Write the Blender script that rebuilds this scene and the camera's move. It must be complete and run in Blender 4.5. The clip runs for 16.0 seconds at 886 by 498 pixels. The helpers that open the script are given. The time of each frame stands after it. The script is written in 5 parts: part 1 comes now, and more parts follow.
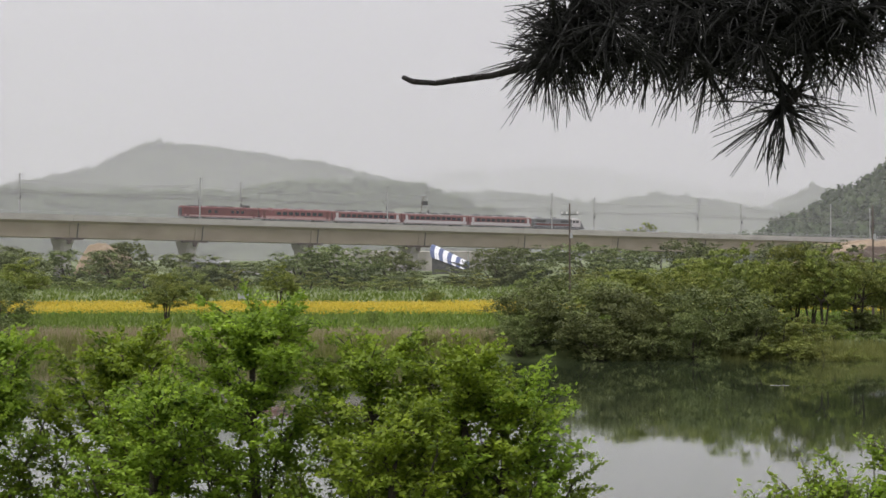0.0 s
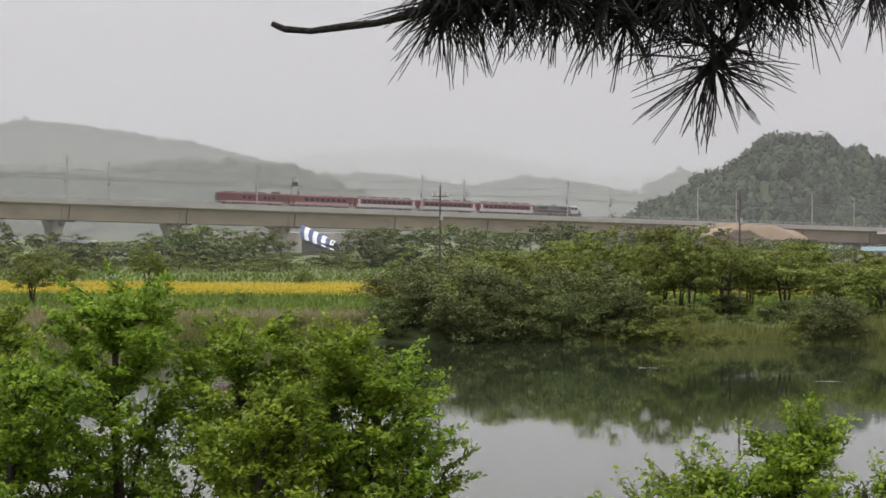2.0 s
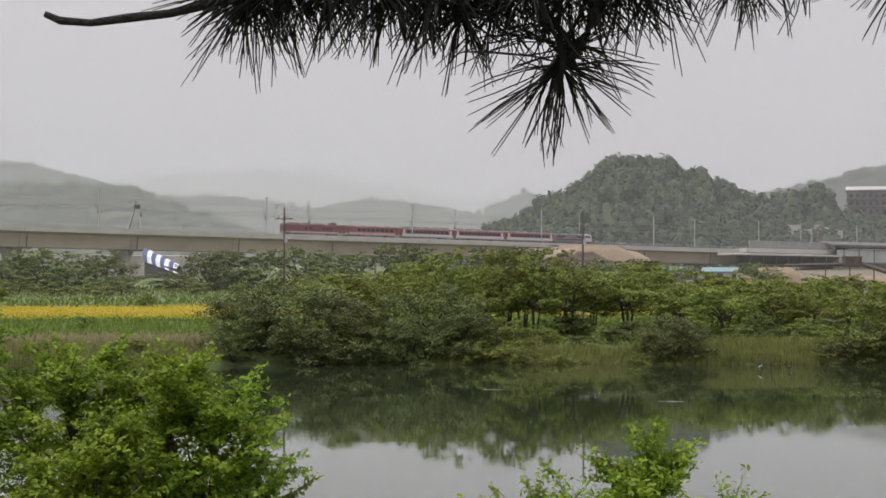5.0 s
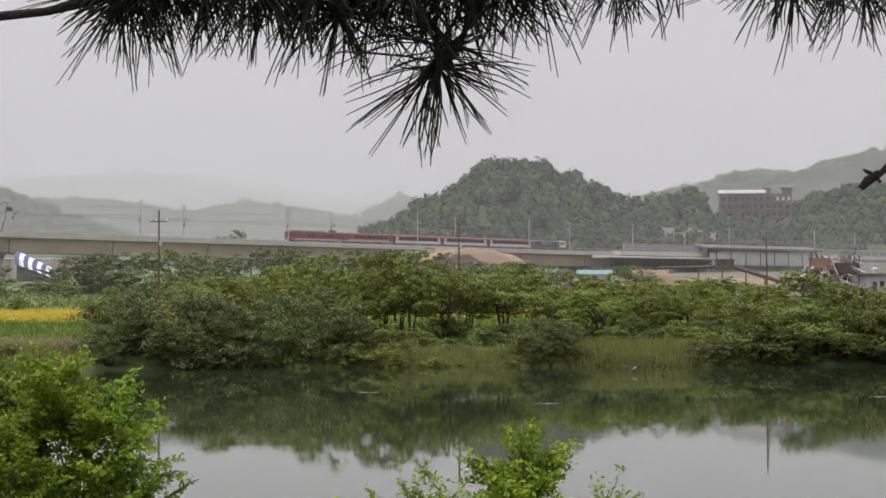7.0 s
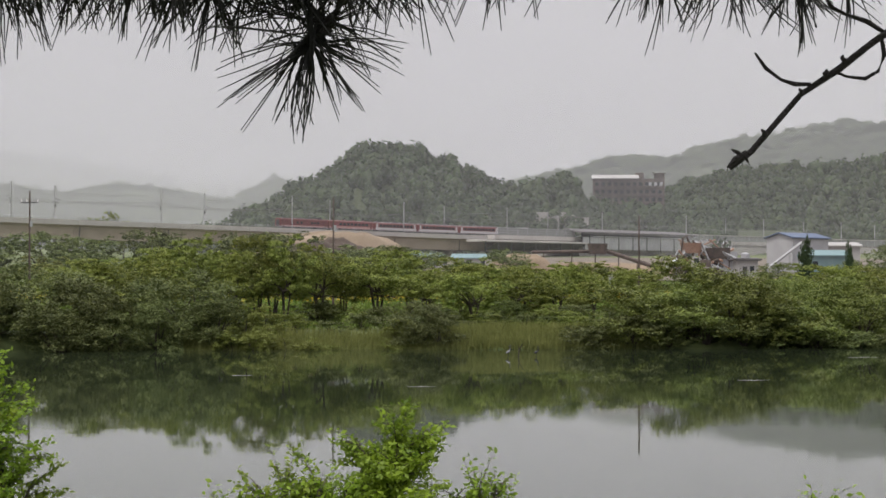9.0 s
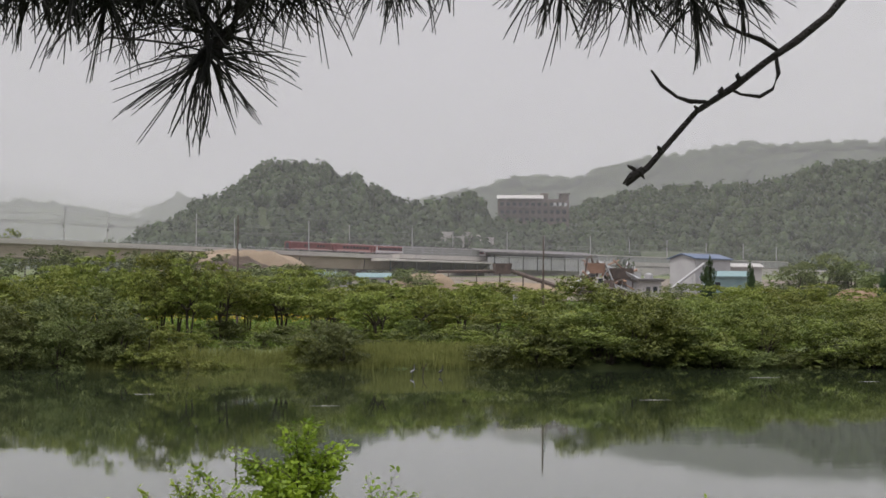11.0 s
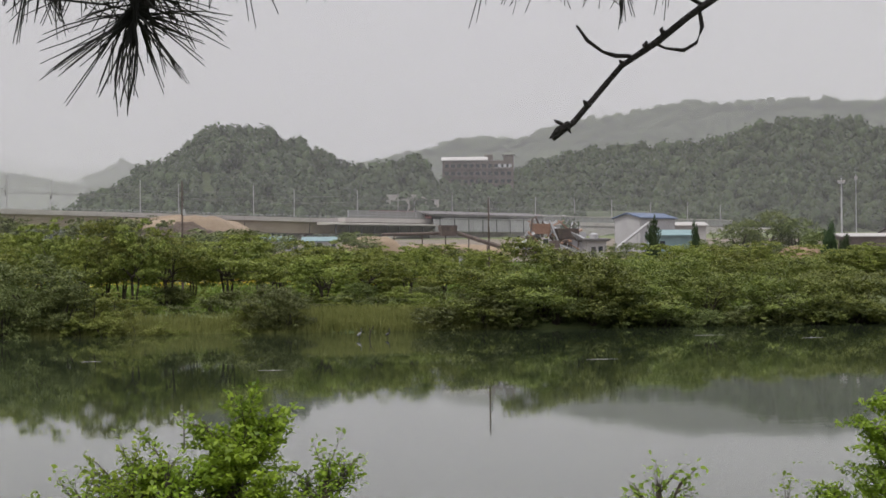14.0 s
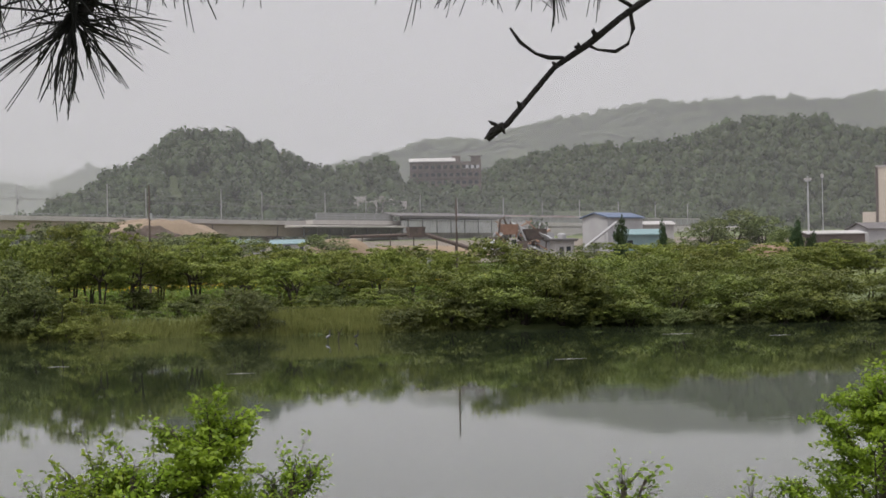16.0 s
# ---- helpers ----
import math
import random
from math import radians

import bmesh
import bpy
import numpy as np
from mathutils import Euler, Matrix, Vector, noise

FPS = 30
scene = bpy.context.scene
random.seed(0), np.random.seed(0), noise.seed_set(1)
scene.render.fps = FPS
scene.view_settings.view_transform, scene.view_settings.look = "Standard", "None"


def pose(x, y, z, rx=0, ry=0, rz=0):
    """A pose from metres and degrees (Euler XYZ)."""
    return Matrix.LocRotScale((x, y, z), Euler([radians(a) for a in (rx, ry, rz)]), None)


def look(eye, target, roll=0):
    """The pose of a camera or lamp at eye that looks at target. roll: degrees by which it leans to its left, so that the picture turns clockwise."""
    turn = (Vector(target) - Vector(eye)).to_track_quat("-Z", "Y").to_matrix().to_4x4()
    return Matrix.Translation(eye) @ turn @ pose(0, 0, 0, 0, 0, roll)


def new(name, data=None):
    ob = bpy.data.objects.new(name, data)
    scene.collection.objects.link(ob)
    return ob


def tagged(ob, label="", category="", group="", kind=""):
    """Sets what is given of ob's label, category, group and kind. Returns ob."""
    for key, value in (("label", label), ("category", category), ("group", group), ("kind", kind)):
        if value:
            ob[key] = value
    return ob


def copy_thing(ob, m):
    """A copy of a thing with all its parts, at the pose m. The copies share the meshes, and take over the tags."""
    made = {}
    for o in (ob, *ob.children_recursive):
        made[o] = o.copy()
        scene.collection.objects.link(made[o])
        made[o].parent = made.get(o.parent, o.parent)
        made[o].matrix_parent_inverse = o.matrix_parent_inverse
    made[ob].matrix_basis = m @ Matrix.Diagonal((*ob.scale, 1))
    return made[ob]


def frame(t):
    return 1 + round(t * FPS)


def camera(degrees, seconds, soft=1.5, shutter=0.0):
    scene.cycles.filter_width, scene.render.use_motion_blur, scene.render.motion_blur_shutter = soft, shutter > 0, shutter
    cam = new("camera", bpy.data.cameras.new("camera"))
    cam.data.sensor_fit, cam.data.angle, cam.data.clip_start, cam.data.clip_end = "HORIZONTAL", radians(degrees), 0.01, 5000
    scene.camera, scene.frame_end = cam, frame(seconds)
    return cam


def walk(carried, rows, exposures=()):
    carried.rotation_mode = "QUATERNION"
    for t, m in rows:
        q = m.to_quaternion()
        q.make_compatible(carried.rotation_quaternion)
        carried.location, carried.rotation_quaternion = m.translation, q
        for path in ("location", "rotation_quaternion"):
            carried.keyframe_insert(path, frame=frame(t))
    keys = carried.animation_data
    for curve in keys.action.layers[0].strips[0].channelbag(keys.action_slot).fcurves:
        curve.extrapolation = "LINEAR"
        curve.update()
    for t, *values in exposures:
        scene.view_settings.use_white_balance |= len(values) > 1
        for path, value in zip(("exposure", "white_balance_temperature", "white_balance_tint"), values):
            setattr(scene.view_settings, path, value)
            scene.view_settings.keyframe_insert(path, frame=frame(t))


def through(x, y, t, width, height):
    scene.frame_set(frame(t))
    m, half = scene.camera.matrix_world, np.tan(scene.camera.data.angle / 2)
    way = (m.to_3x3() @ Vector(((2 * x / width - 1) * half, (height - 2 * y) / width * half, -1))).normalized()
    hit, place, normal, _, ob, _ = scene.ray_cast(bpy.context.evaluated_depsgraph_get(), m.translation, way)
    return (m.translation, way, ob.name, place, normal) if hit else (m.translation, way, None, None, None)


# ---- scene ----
cam = camera(25.25, 16.0, soft=1.6)
# seconds, eye, pan to the right, tilt up, roll
CAMERA_ROWS = [
    (0, 0.019, -0.926, 5.548, -5.555, 1.250, -0.020),
    (0.5, 0.008, -0.788, 5.555, -4.365, 1.099, -0.333),
    (1, -0.006, -0.609, 5.557, -3.753, 1.098, -0.146),
    (1.5, -0.024, -0.520, 5.555, -2.714, 0.864, -0.019),
    (2, -0.039, -0.419, 5.552, -1.788, 0.722, 0.258),
    (2.5, -0.048, -0.298, 5.553, -1.323, 0.602, 0.385),
    (3, -0.028, -0.101, 5.567, -1.099, 0.872, 0.151),
    (3.5, 0.000, 0.000, 5.577, -0.000, 1.635, 0.280),
    (4, 0.008, 0.032, 5.572, 1.438, 1.713, -0.228),
    (4.5, 0.002, 0.021, 5.568, 2.080, 1.374, -0.163),
    (7, -0.003, 0.000, 5.562, 6.287, 1.449, -0.152),
    (7.5, -0.004, 0.000, 5.558, 7.207, 1.184, 0.030),
    (8, -0.004, 0.000, 5.556, 8.305, 0.956, 0.007),
    (10.5, 0.011, -0.001, 5.549, 11.878, 1.272, 0.349),
    (11, 0.012, 0.000, 5.547, 12.667, 1.535, 0.322),
    (11.5, 0.013, -0.003, 5.545, 13.046, 1.388, 0.248),
    (12, 0.021, -0.022, 5.543, 13.313, 0.985, -0.078),
    (12.5, 0.029, -0.042, 5.543, 13.548, 0.863, -0.151),
    (13, 0.030, -0.037, 5.540, 13.457, 0.810, -0.083),
    (13.5, 0.029, -0.025, 5.538, 13.918, 0.667, -0.176),
    (14, 0.028, -0.029, 5.537, 14.240, 0.446, -0.535),
    (14.5, 0.035, -0.051, 5.538, 14.456, 0.408, -0.822),
    (15, 0.049, -0.078, 5.535, 14.824, 0.501, -0.993),
    (15.5, 0.056, -0.089, 5.534, 14.886, 0.448, -1.155),
    (16, 0.057, -0.091, 5.533, 15.155, 0.472, -1.110),
]


def cam_pose(x, y, z, pan, tilt, roll):
    return pose(x, y, z, 90 + tilt, 0, -pan) @ pose(0, 0, 0, 0, 0, roll)


walk(cam, [(r[0], cam_pose(*r[1:])) for r in CAMERA_ROWS], exposures=[(0, 0.14), (2, 0.1), (3.5, 0.0), (7, 0.1), (10.5, 0.0), (16, 0.0)])

# ---- world and sun: a hazy, overcast day ----
SUN_AZ, SUN_EL = -120.0, 64.0       # degrees from +y towards +x, and up
world = bpy.data.worlds.new("overcast_sky")
scene.world = world
world.use_nodes = True
wn, wl = world.node_tree.nodes, world.node_tree.links
wn.clear()
w_out, w_bg = wn.new("ShaderNodeOutputWorld"), wn.new("ShaderNodeBackground")
sky = wn.new("ShaderNodeTexSky")
sky.sky_type, sky.sun_disc = "NISHITA", False
sky.sun_elevation, sky.sun_rotation = radians(SUN_EL), radians(SUN_AZ)
sky.dust_density, sky.air_density = 6.0, 1.5
w_hsv = wn.new("ShaderNodeHueSaturation")
w_hsv.inputs["Saturation"].default_value, w_hsv.inputs["Value"].default_value = 0.15, 0.06
w_co, w_sep, w_ramp = wn.new("ShaderNodeTexCoord"), wn.new("ShaderNodeSeparateXYZ"), wn.new("ShaderNodeValToRGB")
w_ramp.color_ramp.elements[0].position, w_ramp.color_ramp.elements[0].color = 0.0, (0.60, 0.583, 0.628, 1)
w_ramp.color_ramp.elements[1].position, w_ramp.color_ramp.elements[1].color = 1.0, (1.45, 1.42, 1.52, 1)
e = w_ramp.color_ramp.elements.new(0.13)
e.color = (0.675, 0.653, 0.70, 1)
w_mix = wn.new("ShaderNodeMix")
w_mix.data_type, w_mix.inputs["Factor"].default_value = "RGBA", 0.9
wl.new(w_co.outputs["Generated"], w_sep.inputs[0])
wl.new(w_sep.outputs["Z"], w_ramp.inputs[0])
wl.new(sky.outputs[0], w_hsv.inputs["Color"])
wl.new(w_hsv.outputs[0], w_mix.inputs[6])
wl.new(w_ramp.outputs[0], w_mix.inputs[7])
wl.new(w_mix.outputs[2], w_bg.inputs[0])
wl.new(w_bg.outputs[0], w_out.inputs[0])
sun_data = bpy.data.lights.new("sun", "SUN")
sun_data.energy, sun_data.angle, sun_data.color = 2.4, radians(10), (1.0, 0.95, 0.88)
sun = new("sun", sun_data)
sun.matrix_world = look((300 * math.sin(radians(SUN_AZ)), 300 * math.cos(radians(SUN_AZ)), 300 * math.tan(radians(SUN_EL))), (0, 0, 0))


# ---- materials ----
def nodes_of(name):
    m = bpy.data.materials.new(name)
    m.use_nodes = True
    n, l = m.node_tree.nodes, m.node_tree.links
    n.clear()
    return m, n, l, n.new("ShaderNodeOutputMaterial")


def surf(name, a, b, scale=0.5, fine=8.0, rough=0.8, metal=0.0, bump=0.3, vary=0.0, stretch=(1, 1, 1)):
    """Two-scale mottled surface between the colours a and b; vary: brightness change from object to object."""
    m, n, l, out = nodes_of(name)
    p = n.new("ShaderNodeBsdfPrincipled")
    co, mp = n.new("ShaderNodeTexCoord"), n.new("ShaderNodeMapping")
    mp.inputs["Scale"].default_value = stretch
    l.new(co.outputs["Object"], mp.inputs[0])
    big, small = n.new("ShaderNodeTexNoise"), n.new("ShaderNodeTexNoise")
    big.inputs["Scale"].default_value, small.inputs["Scale"].default_value = scale, fine
    big.inputs["Detail"].default_value = small.inputs["Detail"].default_value = 4
    l.new(mp.outputs[0], big.inputs["Vector"]), l.new(mp.outputs[0], small.inputs["Vector"])
    add = n.new("ShaderNodeMath")
    add.operation = "MULTIPLY_ADD"
    add.inputs[1].default_value = 0.45
    l.new(small.outputs[0], add.inputs[0]), l.new(big.outputs[0], add.inputs[2])
    rng = n.new("ShaderNodeMapRange")
    rng.inputs["From Min"].default_value, rng.inputs["From Max"].default_value = 0.45, 1.0
    l.new(add.outputs[0], rng.inputs[0])
    mix = n.new("ShaderNodeMix")
    mix.data_type = "RGBA"
    mix.inputs[6].default_value, mix.inputs[7].default_value = (*a, 1), (*b, 1)
    l.new(rng.outputs[0], mix.inputs[0])
    colour = mix.outputs[2]
    if vary:
        info, r2, hsv = n.new("ShaderNodeObjectInfo"), n.new("ShaderNodeMapRange"), n.new("ShaderNodeHueSaturation")
        r2.inputs["To Min"].default_value, r2.inputs["To Max"].default_value = 1 - vary, 1 + vary
        l.new(info.outputs["Random"], r2.inputs[0]), l.new(r2.outputs[0], hsv.inputs["Value"]), l.new(colour, hsv.inputs["Color"])
        colour = hsv.outputs[0]
    l.new(colour, p.inputs["Base Color"])
    p.inputs["Roughness"].default_value, p.inputs["Metallic"].default_value = rough, metal
    if bump:
        bp = n.new("ShaderNodeBump")
        bp.inputs["Strength"].default_value, bp.inputs["Distance"].default_value = bump, 0.05
        l.new(small.outputs[0], bp.inputs["Height"]), l.new(bp.outputs[0], p.inputs["Normal"])
    l.new(p.outputs[0], out.inputs[0])
    return m


def leaf_mat(name, dark, light, through=0.3, vary=0.25, hue=0.02, rough=0.55, clumps=0.9):
    """Foliage: each leaf its own tone, each plant its own hue, light passing through."""
    m, n, l, out = nodes_of(name)
    geo, info = n.new("ShaderNodeNewGeometry"), n.new("ShaderNodeObjectInfo")
    mix, hsv = n.new("ShaderNodeMix"), n.new("ShaderNodeHueSaturation")
    mix.data_type = "RGBA"
    mix.inputs[6].default_value, mix.inputs[7].default_value = (*dark, 1), (*light, 1)
    co, clump, cr, add = n.new("ShaderNodeTexCoord"), n.new("ShaderNodeTexNoise"), n.new("ShaderNodeMapRange"), n.new("ShaderNodeMix")
    clump.inputs["Scale"].default_value, clump.inputs["Detail"].default_value = clumps, 4.0
    cr.inputs["From Min"].default_value, cr.inputs["From Max"].default_value = 0.36, 0.64
    add.inputs["Factor"].default_value = 0.42
    l.new(co.outputs["Object"], clump.inputs["Vector"]), l.new(clump.outputs[0], cr.inputs[0])
    l.new(geo.outputs["Random Per Island"], add.inputs["A"]), l.new(cr.outputs[0], add.inputs["B"])
    l.new(add.outputs[0], mix.inputs[0])
    r1, r2 = n.new("ShaderNodeMapRange"), n.new("ShaderNodeMapRange")
    r1.inputs["To Min"].default_value, r1.inputs["To Max"].default_value = 1 - vary, 1 + vary
    r2.inputs["To Min"].default_value, r2.inputs["To Max"].default_value = 0.5 - hue, 0.5 + hue
    l.new(info.outputs["Random"], r1.inputs[0]), l.new(info.outputs["Random"], r2.inputs[0])
    l.new(r1.outputs[0], hsv.inputs["Value"]), l.new(r2.outputs[0], hsv.inputs["Hue"]), l.new(mix.outputs[2], hsv.inputs["Color"])
    p, tr, ms = n.new("ShaderNodeBsdfPrincipled"), n.new("ShaderNodeBsdfTranslucent"), n.new("ShaderNodeMixShader")
    p.inputs["Roughness"].default_value = rough
    p.inputs["Specular IOR Level"].default_value = 0.3
    l.new(hsv.outputs[0], p.inputs["Base Color"]), l.new(hsv.outputs[0], tr.inputs[0])
    ms.inputs[0].default_value = through
    l.new(p.outputs[0], ms.inputs[1]), l.new(tr.outputs[0], ms.inputs[2]), l.new(ms.outputs[0], out.inputs[0])
    return m


M_NEAR = leaf_mat("young_leaf", (0.05, 0.10, 0.008), (0.33, 0.45, 0.042), 0.46, 0.08, 0.008, clumps=2.2)
M_SHRUB = leaf_mat("willow_leaf", (0.032, 0.05, 0.013), (0.20, 0.23, 0.075), 0.22, 0.22, 0.012)
M_SALLOW = leaf_mat("sallow_leaf", (0.036, 0.056, 0.011), (0.235, 0.275, 0.06), 0.22, 0.2, 0.012)
M_TREE = leaf_mat("riverside_leaf", (0.046, 0.072, 0.014), (0.30, 0.335, 0.075), 0.36, 0.25, 0.012)
M_LOW = leaf_mat("bright_bush_leaf", (0.085, 0.12, 0.022), (0.30, 0.34, 0.085), 0.35, 0.2, 0.02)
M_POPLAR = leaf_mat("poplar_leaf", (0.025, 0.045, 0.018), (0.06, 0.095, 0.035), 0.15)
M_HILL = leaf_mat("hill_forest_leaf", (0.013, 0.025, 0.007), (0.048, 0.072, 0.020), 0.15, 0.1, 0.01, clumps=0.09)
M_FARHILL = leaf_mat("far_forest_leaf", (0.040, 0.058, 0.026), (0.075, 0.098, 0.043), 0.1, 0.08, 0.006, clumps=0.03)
M_PINEHILL = leaf_mat("hill_pine_leaf", (0.012, 0.023, 0.007), (0.044, 0.068, 0.020), 0.12, 0.1, 0.01, clumps=0.09)
# overhead pine: the backlit silhouette is put into these near-black colours
M_NEEDLE = surf("pine_needle_silhouette", (0.002, 0.0025, 0.002), (0.006, 0.0065, 0.005), 20, 200, 0.85, bump=0)
M_PINEBARK = surf("pine_bark_silhouette", (0.005, 0.004, 0.004), (0.014, 0.010, 0.0095), 30, 180, 0.9, bump=0.6)
M_BARK = surf("dark_bark", (0.03, 0.024, 0.018), (0.08, 0.065, 0.05), 4, 40, 0.9, bump=0.6)
M_REED = leaf_mat("reed_blade", (0.15, 0.19, 0.055), (0.32, 0.36, 0.12), 0.45)
M_PLUME = leaf_mat("dry_reed_plume", (0.20, 0.155, 0.10), (0.31, 0.25, 0.17), 0.3)
M_GRASS = leaf_mat("grass_blade", (0.08, 0.13, 0.02), (0.19, 0.27, 0.05), 0.3)
M_FLOWER = leaf_mat("yellow_petal", (0.42, 0.33, 0.015), (0.62, 0.51, 0.035), 0.3)
M_FLOOR = surf("forest_floor", (0.02, 0.03, 0.012), (0.06, 0.075, 0.03), 0.03, 0.4, 0.95)
M_GROUND = surf("meadow_soil", (0.06, 0.09, 0.025), (0.13, 0.15, 0.05), 0.05, 1.5, 0.95)
M_CONC = surf("girder_concrete", (0.29, 0.235, 0.185), (0.42, 0.35, 0.285), 0.15, 2.5, 0.85, vary=0.06, stretch=(1, 1, 2))
M_CONC2 = surf("pale_concrete", (0.38, 0.355, 0.33), (0.50, 0.475, 0.445), 0.2, 3, 0.85, vary=0.05)
M_PIER = surf("pier_concrete", (0.30, 0.28, 0.26), (0.44, 0.42, 0.39), 0.2, 2, 0.9)
M_RUST = surf("dark_rust", (0.05, 0.04, 0.035), (0.13, 0.095, 0.08), 1, 12, 0.85)
M_STEEL = surf("galvanised_steel", (0.30, 0.31, 0.32), (0.46, 0.47, 0.48), 1, 9, 0.55, 0.3)
M_MAST = surf("weathered_mast_steel", (0.24, 0.24, 0.24), (0.38, 0.38, 0.38), 1, 9, 0.7, 0.2)
M_DARK = surf("dark_steel", (0.035, 0.035, 0.04), (0.09, 0.09, 0.09), 1, 10, 0.6, 0.2)
M_WIRE = surf("copper_wire", (0.08, 0.08, 0.08), (0.14, 0.13, 0.12), 1, 10, 0.6)
M_SAND = surf("heaped_sand", (0.16, 0.118, 0.078), (0.27, 0.205, 0.14), 0.12, 1.5, 0.95, bump=0.6)
M_YARD = surf("trodden_earth", (0.10, 0.082, 0.062), (0.18, 0.15, 0.115), 0.06, 0.8, 0.95)
M_SOIL = surf("dug_soil", (0.13, 0.08, 0.055), (0.28, 0.19, 0.13), 0.2, 1.6, 0.95, bump=0.6)
M_CUT = surf("dark_cut_soil", (0.04, 0.028, 0.021), (0.09, 0.062, 0.045), 0.2, 1.6, 0.95, bump=0.6)
M_GREYSAND = surf("grey_gravel", (0.20, 0.185, 0.17), (0.32, 0.30, 0.275), 0.2, 2, 0.95, bump=0.6)
M_WHITE = surf("white_sheet_metal", (0.31, 0.31, 0.32), (0.41, 0.41, 0.42), 0.3, 4, 0.6)
M_BLUE = surf("blue_sheet_metal", (0.05, 0.08, 0.15), (0.09, 0.13, 0.21), 0.5, 5, 0.5)
M_CYAN = surf("faded_cyan_sheet", (0.13, 0.215, 0.23), (0.19, 0.28, 0.29), 0.5, 5, 0.6)
M_STRIPE_B = surf("blue_tarpaulin", (0.055, 0.075, 0.17), (0.09, 0.12, 0.24), 1, 6, 0.6)
M_STRIPE_W = surf("white_tarpaulin", (0.62, 0.63, 0.68), (0.76, 0.77, 0.80), 1, 6, 0.6)
M_BRICK = surf("brown_brick_wall", (0.08, 0.066, 0.06), (0.15, 0.12, 0.11), 0.2, 3, 0.9)
M_CREAM = surf("cream_render", (0.46, 0.41, 0.35), (0.56, 0.50, 0.43), 0.1, 2, 0.85)
M_PLASTER = surf("grey_render", (0.30, 0.29, 0.285), (0.42, 0.41, 0.40), 0.1, 2, 0.85)
M_ROOFD = surf("dark_roof_sheet", (0.07, 0.065, 0.065), (0.15, 0.14, 0.14), 0.3, 3, 0.7)
M_RED = surf("train_red", (0.14, 0.040, 0.040), (0.20, 0.058, 0.056), 0.4, 6, 0.45, bump=0)
M_REDDARK = surf("train_dark_red", (0.10, 0.025, 0.025), (0.16, 0.04, 0.038), 0.4, 6, 0.5, bump=0)
M_PINK = surf("train_faded_pink", (0.34, 0.17, 0.16), (0.44, 0.24, 0.22), 0.4, 6, 0.5, bump=0)
M_TWHITE = surf("train_white", (0.42, 0.39, 0.39), (0.52, 0.49, 0.49), 0.4, 6, 0.45, bump=0)
M_TROOF = surf("train_roof_grey", (0.18, 0.165, 0.165), (0.28, 0.26, 0.26), 0.4, 6, 0.7, bump=0)
M_LOCO = surf("engine_grey", (0.09, 0.092, 0.10), (0.17, 0.172, 0.18), 0.5, 6, 0.5, bump=0)
M_YELLOW = surf("excavator_orange", (0.26, 0.15, 0.10), (0.36, 0.22, 0.16), 1, 6, 0.6)
M_FEATHER = surf("grey_white_feather", (0.12, 0.12, 0.125), (0.26, 0.26, 0.27), 6, 40, 0.8)
M_FEATHERD = surf("black_feather", (0.02, 0.02, 0.022), (0.05, 0.05, 0.05), 6, 40, 0.7)


def glass_mat():
    m, n, l, out = nodes_of("dark_window_glass")
    p = n.new("ShaderNodeBsdfPrincipled")
    p.inputs["Base Color"].default_value = (0.025, 0.03, 0.035, 1)
    p.inputs["Roughness"].default_value = 0.35
    p.inputs["Specular IOR Level"].default_value = 0.15
    l.new(p.outputs[0], out.inputs[0])
    return m


M_GLASS = glass_mat()


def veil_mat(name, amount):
    """A see-through sheet standing in for haze: lets most light through and scatters the rest."""
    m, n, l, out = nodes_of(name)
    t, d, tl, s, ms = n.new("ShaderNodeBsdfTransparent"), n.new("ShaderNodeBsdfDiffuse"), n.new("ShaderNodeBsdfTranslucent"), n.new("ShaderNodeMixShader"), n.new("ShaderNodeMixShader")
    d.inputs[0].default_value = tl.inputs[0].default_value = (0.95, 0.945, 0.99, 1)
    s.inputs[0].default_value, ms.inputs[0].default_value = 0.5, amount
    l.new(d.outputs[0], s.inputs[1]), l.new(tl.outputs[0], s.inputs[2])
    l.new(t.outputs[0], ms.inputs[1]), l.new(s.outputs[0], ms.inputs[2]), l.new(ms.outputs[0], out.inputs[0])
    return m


def panel_mat():
    """Weathered see-through noise-barrier sheet."""
    m, n, l, out = nodes_of("clouded_plastic_panel")
    t, p, ms = n.new("ShaderNodeBsdfTransparent"), n.new("ShaderNodeBsdfPrincipled"), n.new("ShaderNodeMixShader")
    p.inputs["Base Color"].default_value, p.inputs["Roughness"].default_value = (0.30, 0.30, 0.30, 1), 0.5
    ms.inputs[0].default_value = 0.72
    l.new(t.outputs[0], ms.inputs[1]), l.new(p.outputs[0], ms.inputs[2]), l.new(ms.outputs[0], out.inputs[0])
    return m


M_PANEL = panel_mat()


